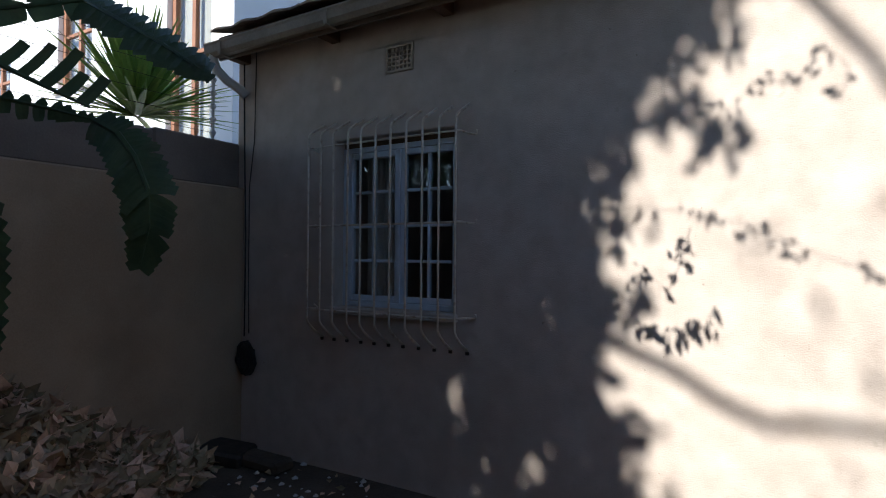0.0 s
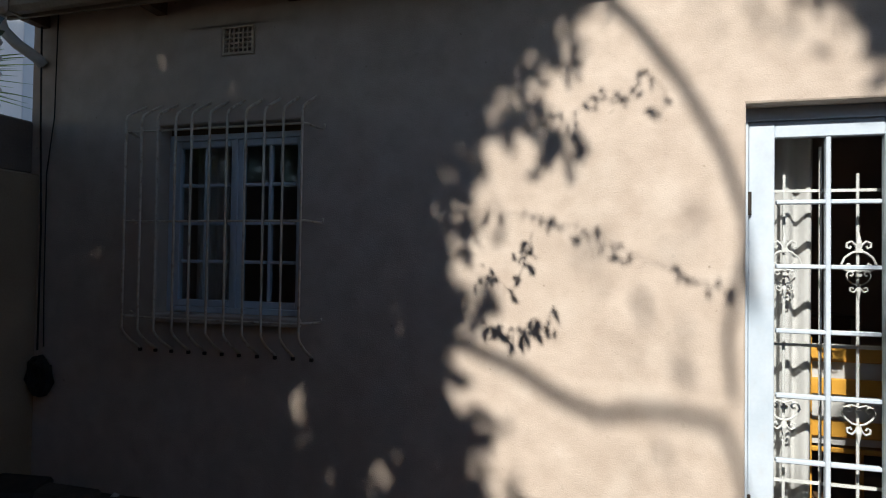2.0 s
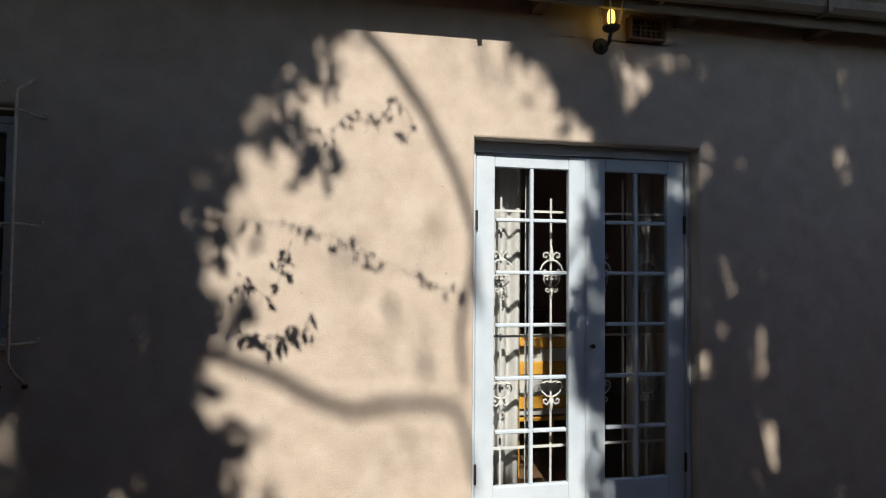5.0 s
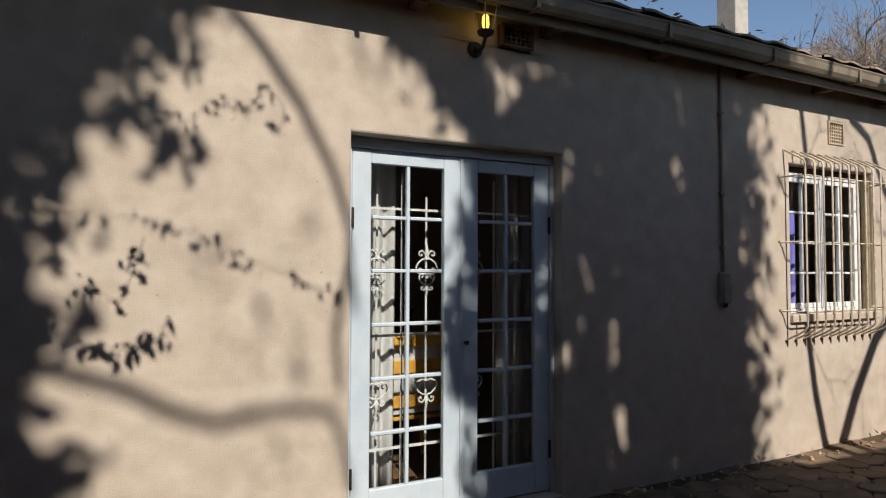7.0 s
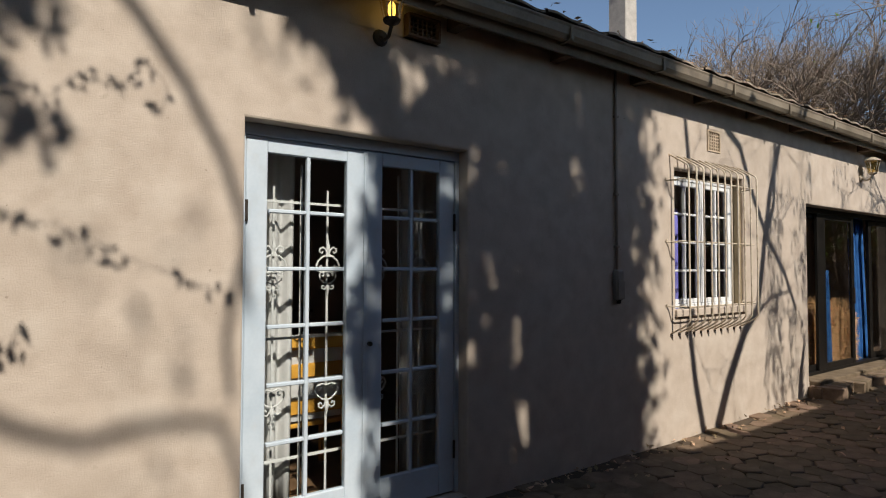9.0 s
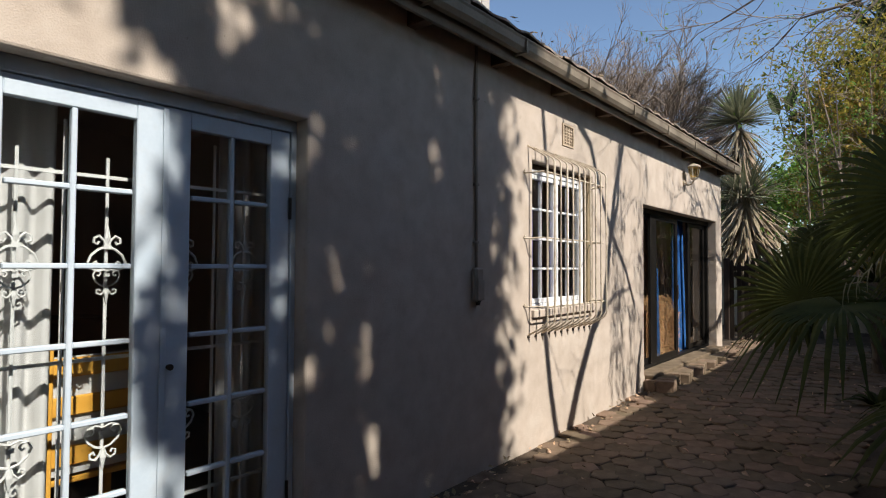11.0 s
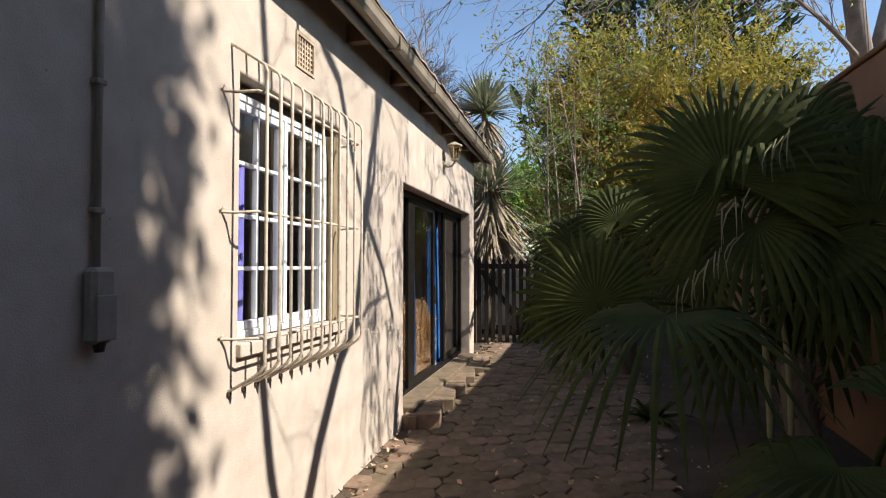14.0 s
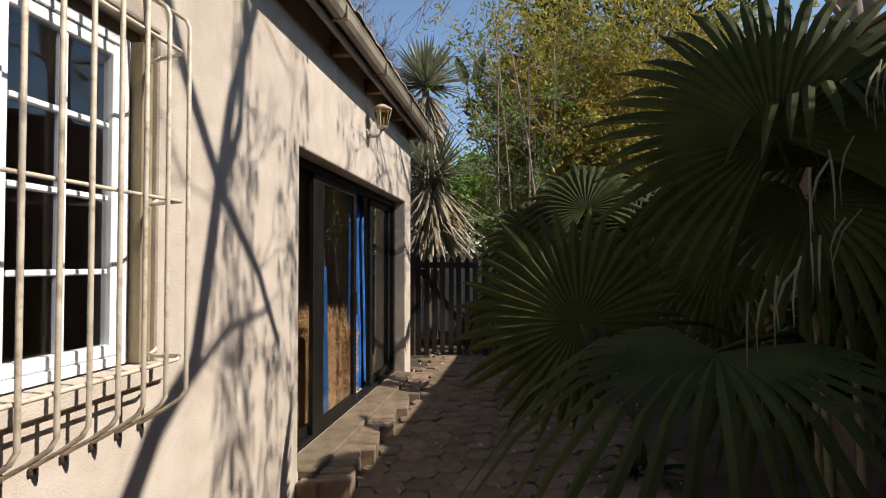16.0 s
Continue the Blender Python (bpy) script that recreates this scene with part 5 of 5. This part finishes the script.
bare = empty("bare_tree", "large leafless grey tree behind the roof", "tree")
g = Geo()
B = Vector((20, 9.0, 0))
limb(g, B, B + Vector((0, 0, 4.5)), 0.4, 0.28, 0.02, 5, 8)
g.ob("trunk", BARK, bare, smooth=True)
for k in range(60):
    g = Geo()
    d = (rvec() * Vector((1, 1, 0.5)) + Vector((0, 0, 0.75))).normalized()
    twigs(g, B + Vector((0, 0, rnd(3.5, 4.6))), d, rnd(1.8, 2.9), 0.06, 5, 0.7, 3, 0.08, (3, 4))
    g.ob("branch", TWIG, bare)

# bare limbs with a few leaves that reach in from behind the boundary wall
over = empty("overhanging_tree", "thin leaning tree with bare limbs and sparse leaves", "tree")
g = Geo()
limb(g, (11.9, -2.6, -0.1), (11.4, -2.4, 4.2), 0.2, 0.15, 0.02, 6, 8)
limb(g, (11.4, -2.4, 4.0), (10.9, -1.9, 7.0), 0.15, 0.08, 0.04, 6, 8)
limb(g, (11.5, -2.4, 3.6), (11.9, -3.2, 6.5), 0.13, 0.08, 0.04, 6, 8)
g.ob("trunk", PALE_BARK, over, smooth=True)
tips = []
for a, b in (((11.0, -2.0, 6.4), (9.0, 1.7, 4.6)), ((11.2, -2.2, 5.6), (8.7, 0.8, 4.6)), ((10.9, -1.9, 7.0), (9.2, 2.7, 4.9)), ((11.4, -2.4, 4.2), (10.4, -0.6, 5.4))):
    g = Geo()
    pts = limb(g, a, b, 0.05, 0.012, 0.06, 8, 5)
    for q in pts[2:]:
        for _ in range(3):
            tips += twigs(g, q, ((Vector(b) - Vector(a)).normalized() + rvec() * 0.7).normalized(), rnd(0.5, 0.9), 0.009, 2, 0.6, 3, -0.05)
    g.ob("limb", PALE_BARK, over, smooth=True)
g = Geo()
for q in tips:
    if random.random() < 0.35:
        leafy(g, q, rnd(0.05, 0.11), 0.35, 0.5)
g.ob("leaves", LEAF_BRIGHT, over, "sparse green leaves")
sap = empty("sapling", "airy sapling with small green leaves beside the spiky tree", "tree")
tips = []
for k in range(7):
    g = Geo()
    pts = limb(g, (13.0 + rnd(-0.2, 0.2), 1.7 + rnd(-0.2, 0.2), -0.05), (12.6 + rnd(-0.8, 0.8), 2.0 + rnd(-0.9, 0.9), rnd(3.6, 5.2)), 0.03, 0.008, 0.06, 7, 5)
    for q in pts[3:]:
        for _ in range(3):
            tips += twigs(g, q, (rvec() + Vector((0, 0, 0.5))).normalized(), rnd(0.3, 0.6), 0.006, 2, 0.7, 3)
    g.ob("stem", TWIG, sap)
g = Geo()
for q in tips:
    for _ in range(2):
        leafy(g, q + rvec() * 0.08, rnd(0.05, 0.09), 0.4)
g.ob("leaves", LEAF_BRIGHT, sap)
g = Geo()
for p, d in (((13.0, 2.57, 4.35), (0.1, 0.35, 0.95)), ((13.05, 2.45, 4.4), (0, -0.3, 0.95)), ((13.0, 2.3, 3.7), (0, -0.6, 0.7))):
    p, d = Vector(p), Vector(d).normalized()
    g.blade([p + d * 0.55 * u for u in (0.0, 0.2, 0.45, 0.75, 1.0)], [0.03, 0.16, 0.19, 0.13, 0.01], d.cross(Vector((1, 0.2, 0))).normalized(), 0.12)
    g.tube([p, p - Vector((0.0, 0.1, 0.5)), Vector((12.95, 1.9, 2.7))], [0.008, 0.012, 0.016], 5)
g.ob("broad_leaf", LEAF_DARK, sap, "broad dark leaves at the top")

# ---- trees on the sunny side, behind the boundary wall, set to cast its shade ----
def on_ray(x, z, s):
    """The place from which the shadow falls on the house wall at x, z, s metres of depth towards the sun."""
    return Vector((x, FACE, z)) + SUN * s


# An unseen tree; its leaves fill only the rays that keep() wants shaded.
def shade_crown(name_tree, trunk, fork, keep, x_lo, x_hi, z_lo, z_hi, s_lo, s_hi, count, size, label, limbs):
    t = empty(name_tree, label, "tree")
    g = Geo()
    limb(g, trunk, fork, 0.24, 0.16, 0.02, 6, 10)
    for k in range(limbs):
        x, z = rnd(x_lo, x_hi), rnd(z_lo, z_hi)
        while not keep(x, z):
            x, z = rnd(x_lo, x_hi), rnd(z_lo, z_hi)
        e = on_ray(x, z, rnd(s_lo, s_hi))
        if -1.1 < x < 2.3 or x > 4.0:
            continue
        limb(g, fork, e, 0.09, 0.02, 0.08, 6, 6)
    g.ob("trunk", BARK, t, smooth=True)
    g = Geo()
    made = 0
    while made < count:
        x, z = rnd(x_lo, x_hi), rnd(z_lo, z_hi)
        if keep(x, z):
            leafy(g, on_ray(x, z, rnd(s_lo, s_hi)), size * rnd(0.7, 1.3), 0.6)
            made += 1
    g.ob("crown", LEAF_SHADE, t)
    return t


def gap(x, z, holes, k):
    return any(((x - a) / w / k) ** 2 + ((z - c) / h / k) ** 2 < 1 for a, c, w, h in holes)


# Holes cut in the unseen crowns so that sun spots land on the wall.
GAPS_A = ((-1.22, 0.62, 0.07, 0.16), (-1.17, 0.36, 0.1, 0.14), (-0.76, 0.3, 0.09, 0.15), (-0.52, 0.42, 0.06, 0.12), (-0.72, 2.27, 0.05, 0.09), (-0.61, 1.92, 0.045, 0.08), (-0.73, 2.0, 0.035, 0.06), (-1.05, 0.12, 0.1, 0.1))
GAPS_B = ((2.18, 2.68, 0.1, 0.1), (3.0, 2.7, 0.06, 0.06), (3.36, 2.6, 0.05, 0.06), (2.42, 2.07, 0.07, 0.12), (2.69, 2.08, 0.05, 0.09), (3.36, 2.1, 0.06, 0.16), (2.56, 1.34, 0.06, 0.17), (2.78, 1.4, 0.05, 0.08), (2.79, 0.9, 0.08, 0.14), (2.97, 0.72, 0.05, 0.15), (2.75, 0.52, 0.07, 0.12), (2.84, 0.38, 0.08, 0.16), (2.4, 0.92, 0.06, 0.1), (3.0, 0.48, 0.05, 0.1), (1.95, 2.55, 0.12, 0.16), (2.1, 1.1, 0.05, 0.12), (3.9, 2.2, 0.05, 0.12), (4.0, 1.7, 0.05, 0.12), (2.29, 1.5, 0.05, 0.2), (1.84, 1.25, 0.06, 0.2), (1.86, 0.6, 0.06, 0.16), (2.26, 2.02, 0.07, 0.1), (3.2, 1.2, 0.04, 0.1))


# Crown outlines, drawn as the edge of the shade on the house wall.
def edge_a(x, z):
    if z > 3.0 or z < -0.15:
        return True
    lim = -0.48 + 0.25 * max(0.0, z - 1.5) + 0.5 * max(0.0, z - 2.1) + 0.04 * math.sin(5 * z + 1) + 0.04 * math.sin(13 * z) + 0.42 * max(0.0, 0.7 - z)
    return x < lim - 0.05 + random.expovariate(13) + 0.1 * noise.noise(Vector((x * 3, z * 3, 1))) and (random.random() < 0.12 or not gap(x, z, GAPS_A, 1.05))


def edge_b(x, z):
    if z > 3.0 or z < -0.15:
        return True
    left = 1.79 - random.expovariate(22) + 0.08 * math.sin(4 * z) - 0.7 * max(0.0, z - 2.15) + 0.06 * noise.noise(Vector((x * 4, z * 3, 3)))
    right = 3.98 + random.expovariate(8) + 0.07 * math.sin(3.5 * z) + 0.25 * noise.noise(Vector((x * 2.5, z * 2.5, 9)))
    return left < x < right and (random.random() < 0.05 or not gap(x, z, GAPS_B, 1.24))


shade_a = shade_crown("shade_tree", (-3.4, -3.6, -0.2), (-3.2, -3.5, 4.2), edge_a, -7.5, 1.2, -2.4, 6.5, 5.2, 8.0, 95000, 0.17, "unseen dense evergreen outside the boundary wall, crown shaped to shade the house wall", 24)
shade_b = shade_crown("shade_tree", (2.4, -3.7, -0.2), (2.3, -3.6, 4.3), edge_b, 0.9, 4.4, -2.4, 6.5, 5.4, 7.6, 46000, 0.14, "unseen dense evergreen beyond the tall wall, crown shaped to shade and dapple the house wall", 18)

# unseen evergreen boughs over the yard behind the walk, added to cut sky light
g = Geo()
for k in range(26000):
    p = on_ray(rnd(-7.0, -0.4), rnd(3.35, 6.2), rnd(1.6, 5.2))
    if noise.noise(p * 0.7) > -0.35:
        leafy(g, p, 0.24 * rnd(0.7, 1.3), 0.6)
g.ob("crown", LEAF_SHADE, shade_a)
g = Geo()
for k in range(14):
    limb(g, (-3.2, -3.5, 4.2), on_ray(rnd(-6.5, -1.1), rnd(3.6, 5.8), rnd(1.8, 4.5)), 0.09, 0.02, 0.06, 6, 6)
g.ob("limb", BARK, shade_a, smooth=True)

# limbs of the evergreen that cross the sunny patch of wall
g = Geo()
F = Vector((-3.2, -3.5, 4.2))
for chain, r in (([(0.35, 2.75, 6.2), (0.51, 2.585, 6.4), (0.72, 2.29, 6.8), (0.9, 1.95, 7.2), (1.0, 1.65, 7.6), (1.04, 1.3, 8.0)], 0.03), ([(-0.5, 1.08, 6.4), (-0.24, 0.97, 6.8), (-0.05, 0.9, 7.2), (0.16, 0.77, 7.6), (0.36, 0.69, 8.0), (0.5, 0.72, 8.2), (0.7, 0.73, 8.4), (0.9, 0.7, 8.6), (0.98, 0.5, 8.8), (1.02, 0.3, 9.0)], 0.032), ([(1.0, 1.5, 6.6), (0.92, 1.1, 6.7), (0.95, 0.8, 6.8)], 0.02)):
    g.tube([on_ray(x, z, s) for x, z, s in chain], [r * (1 - 0.3 * i / len(chain)) for i in range(len(chain))], 7)
limb(g, F, on_ray(-0.5, 1.08, 6.4), 0.1, 0.036, 0.05, 6, 8)
limb(g, on_ray(0.35, 2.75, 6.2), on_ray(-0.1, 3.9, 6.4), 0.034, 0.06, 0.02, 6, 8)
limb(g, F, on_ray(-0.1, 3.9, 6.4), 0.1, 0.06, 0.02, 6, 8)
g.ob("limb", BARK, shade_a, smooth=True)

vine = empty("creeper", "thin creeper with small leaves hanging from overhead limbs, plus loose leaves added to shadow the wall", "creeper")
g, lg = Geo(), Geo()
strands = (([(-0.6, 1.62), (-0.445, 1.673), (-0.2, 1.68), (0.05, 1.66), (0.23, 1.6), (0.45, 1.5), (0.65, 1.41), (0.8, 1.35), (0.95, 1.29)], 2.6, 60, 0.055), ([(-0.6, 1.3), (-0.42, 1.2), (-0.2, 1.1), (-0.06, 1.04)], 1.8, 44, 0.06), ([(-0.25, 1.33), (-0.17, 1.36), (-0.07, 1.27), (-0.02, 1.4), (0.03, 1.58)], 1.6, 34, 0.055), ([(0.0, 2.1), (0.22, 2.14), (0.3, 2.25), (0.46, 2.22), (0.56, 2.36), (0.65, 2.25), (0.62, 2.1)], 2.2, 40, 0.05), ([(-0.1, 1.08), (0.04, 1.06), (0.1, 1.12), (0.13, 1.2)], 1.8, 30, 0.06), ([(-0.55, 2.05), (-0.35, 1.8), (-0.3, 1.6), (-0.32, 1.45)], 3.4, 40, 0.085), ([(0.0, 2.75), (0.06, 2.5), (0.04, 2.3), (-0.1, 2.15), (-0.2, 2.05)], 3.6, 30, 0.07), ([(0.2, 2.7), (0.22, 2.5), (0.2, 2.3)], 3.6, 16, 0.065))
for chain, s, many, size in strands:
    pts = [on_ray(x, z, s) for x, z in chain]
    g.tube(pts, 0.0022, 4)
    for k in range(many):
        f = rnd(0, len(pts) - 1.001)
        q = pts[int(f)].lerp(pts[int(f) + 1], f % 1)
        leafy(lg, q + rvec() * rnd(0.0, 0.05), size * rnd(0.8, 1.3), 0.5, 0.8)
limb(g, on_ray(-0.6, 1.3, 2.4), on_ray(-0.9, 2.2, 4.5), 0.006, 0.02, 0.05)
limb(g, on_ray(-0.55, 2.05, 3.4), on_ray(-0.9, 2.2, 4.5), 0.006, 0.02, 0.05)
limb(g, on_ray(-0.9, 2.2, 4.5), on_ray(-1.2, 2.2, 6.2), 0.02, 0.03, 0.05)
# Loose leaves on no strand, added to cast two dark blobs on the wall.
for k in range(40):
    leafy(lg, on_ray(0.17 + rnd(-0.09, 0.09), 1.97 + rnd(-0.1, 0.1), 4.6), 0.11, 0.6)
for k in range(26):
    leafy(lg, on_ray(0.0 + rnd(-0.07, 0.07), 2.15 + rnd(-0.06, 0.06), 4.6), 0.1, 0.6)
# Sparse floating leaves far out, added for soft blotches in the sunny patch.
for cx, cz, r in ((0.3, 1.45, 0.09), (0.62, 1.25, 0.12), (0.8, 0.98, 0.1), (0.45, 1.0, 0.08), (0.75, 1.6, 0.1), (0.9, 2.55, 0.15), (1.2, 2.5, 0.14), (0.6, 0.45, 0.12)):
    for k in range(5):
        leafy(lg, on_ray(cx + rnd(-r, r), cz + rnd(-r, r), rnd(9.0, 11.0)), 0.1, 0.5)
g.ob("stem", TWIG, vine, smooth=True)
lg.ob("leaves", LEAF_SHADE, vine)

# slender many-stemmed tree by the boundary wall
slim = empty("slender_tree", "leafless slender tree with forking stems beside the wall", "tree")
g = Geo()
root = Vector((4.62, -0.25, -0.05))
S = 3.25
chains = ([(4.98, 0.0), (4.86, 0.45), (4.78, 0.9), (4.77, 1.7), (4.8, 2.3), (4.74, 2.75), (4.7, 3.6)], [(5.2, 0.0), (5.4, 0.4), (5.7, 0.85), (5.95, 1.05), (6.1, 1.7), (6.22, 2.2), (6.45, 2.75), (6.7, 3.5)], [(6.1, 1.7), (6.3, 2.1), (6.36, 2.75), (6.4, 3.3)], [(5.4, 2.75), (5.65, 2.6), (5.85, 2.2), (6.15, 1.75), (6.5, 1.4), (6.75, 1.0)], [(5.78, 0.9), (6.2, 1.15), (6.6, 1.2)])
for i, chain in enumerate(chains):
    g = Geo()
    r = (0.042, 0.055, 0.032, 0.04, 0.02)[i]
    pts = [on_ray(x, z, S) for x, z in chain]
    g.tube(pts, [r * (1 - 0.45 * k / len(pts)) for k in range(len(pts))], 7)
    for q in pts[2:]:
        for _ in range(2):
            twigs(g, q, (rvec() * Vector((1, 0.4, 1)) + Vector((0.2, 0, 0.3))).normalized(), rnd(0.25, 0.5), 0.006, 2, 0.6, 3)
    if i < 2:
        limb(g, root, pts[0], 0.075, r, 0.02)
    g.ob("stem", BARK, slim, smooth=True)

# drooping reeds of leaf that fleck the wall by the sliding door
fleck = empty("bamboo", "clump of slender bamboo with drooping narrow leaves behind the wall", "bamboo")
g, lg = Geo(), Geo()
for k in range(16):
    x = 6.7 + rnd(-0.5, 0.35) if k < 11 else rnd(7.2, 9.8)
    top = on_ray(x, rnd(1.0, 3.2) if k < 11 else rnd(2.4, 3.4), rnd(3.95, 4.1))
    g = Geo()
    limb(g, (top.x + rnd(-0.3, 0.3), -1.15 + rnd(-0.1, 0.1), -0.05), top, 0.007, 0.002, 0.05, 8, 5)
    g.ob("cane", BARK, fleck, smooth=True)
    for _ in range(60 if k < 11 else 30):
        q = top + Vector((rnd(-0.15, 0.15), rnd(-0.1, 0.1), -rnd(0, 1.5)))
        d = (Vector((rnd(-0.2, 0.2), rnd(-0.2, 0.2), -1))).normalized()
        lg.leaf(q, d, d.cross(rvec()).normalized(), rnd(0.1, 0.2), 0.026)
lg.ob("leaves", LEAF_OLIVE, fleck)

# ---- paving ----
paving = empty("pavement", "worn brown pavers laid in uneven scallops before the house", "pavement", kind="structure")


def paver(cx, cy, seed):
    """An uneven six-sided paver with a worn rim."""
    rs = random.Random(seed)
    out = []
    for i in range(6):
        a = math.pi / 6 + i * math.pi / 3 + rs.uniform(-0.12, 0.12)
        r = 0.112 * rs.uniform(0.93, 1.03)
        out.append((1.12 * r * math.cos(a), r * math.sin(a)))
    h = 0.004
    v = [(x, y, -0.03) for x, y in out] + [(x, y, h - 0.006) for x, y in out] + [(x * 0.92, y * 0.92, h) for x, y in out]
    f = [(i, (i + 1) % 6, (i + 1) % 6 + 6, i + 6) for i in range(6)] + [(i + 6, (i + 1) % 6 + 6, (i + 1) % 6 + 12, i + 12) for i in range(6)] + [tuple(range(12, 18))]
    return v, f


kinds = []
rest = Geo()
made = 0
spots = []
for j in range(15):
    for i in range(52):
        x = 2.5 + i * 0.186 + (0.093 if j % 2 else 0) + rnd(-0.022, 0.022)
        y = 0.72 + j * 0.16 + rnd(-0.016, 0.016)
        edge = 0.85 + 0.12 * math.sin(x * 1.3) + 0.08 * math.sin(x * 3.1)
        if y < edge or y > 2.95 or x > 11.9 or (x > 6.95 and y > 2.68 and x < 10.35):
            continue
        spots.append((x, y, rnd(-0.007, 0.007), rnd(-14, 14), rnd(-2.5, 2.5)))
spots.sort(key=lambda q: abs(q[0] - 6.2))
for k, (x, y, z, turn, tip) in enumerate(spots):
    if k < 300:
        if len(kinds) < 8:
            v, f = paver(0, 0, len(kinds))
            o = Geo().add(v, f).ob("paver", PAVER, paving)
            kinds.append(o.data)
        else:
            o = new("paver", kinds[k % 8])
        o.parent = paving
        o.matrix_basis = pose(x, y, z + gz(x), tip, -tip, turn)
    else:
        m = pose(x, y, z + gz(x), tip, -tip, turn)
        v, f = paver(0, 0, k % 8)
        rest.add([m @ Vector(p) for p in v], f)
tagged(rest.ob("paver_field", PAVER_REST, paving), kind="stuff")
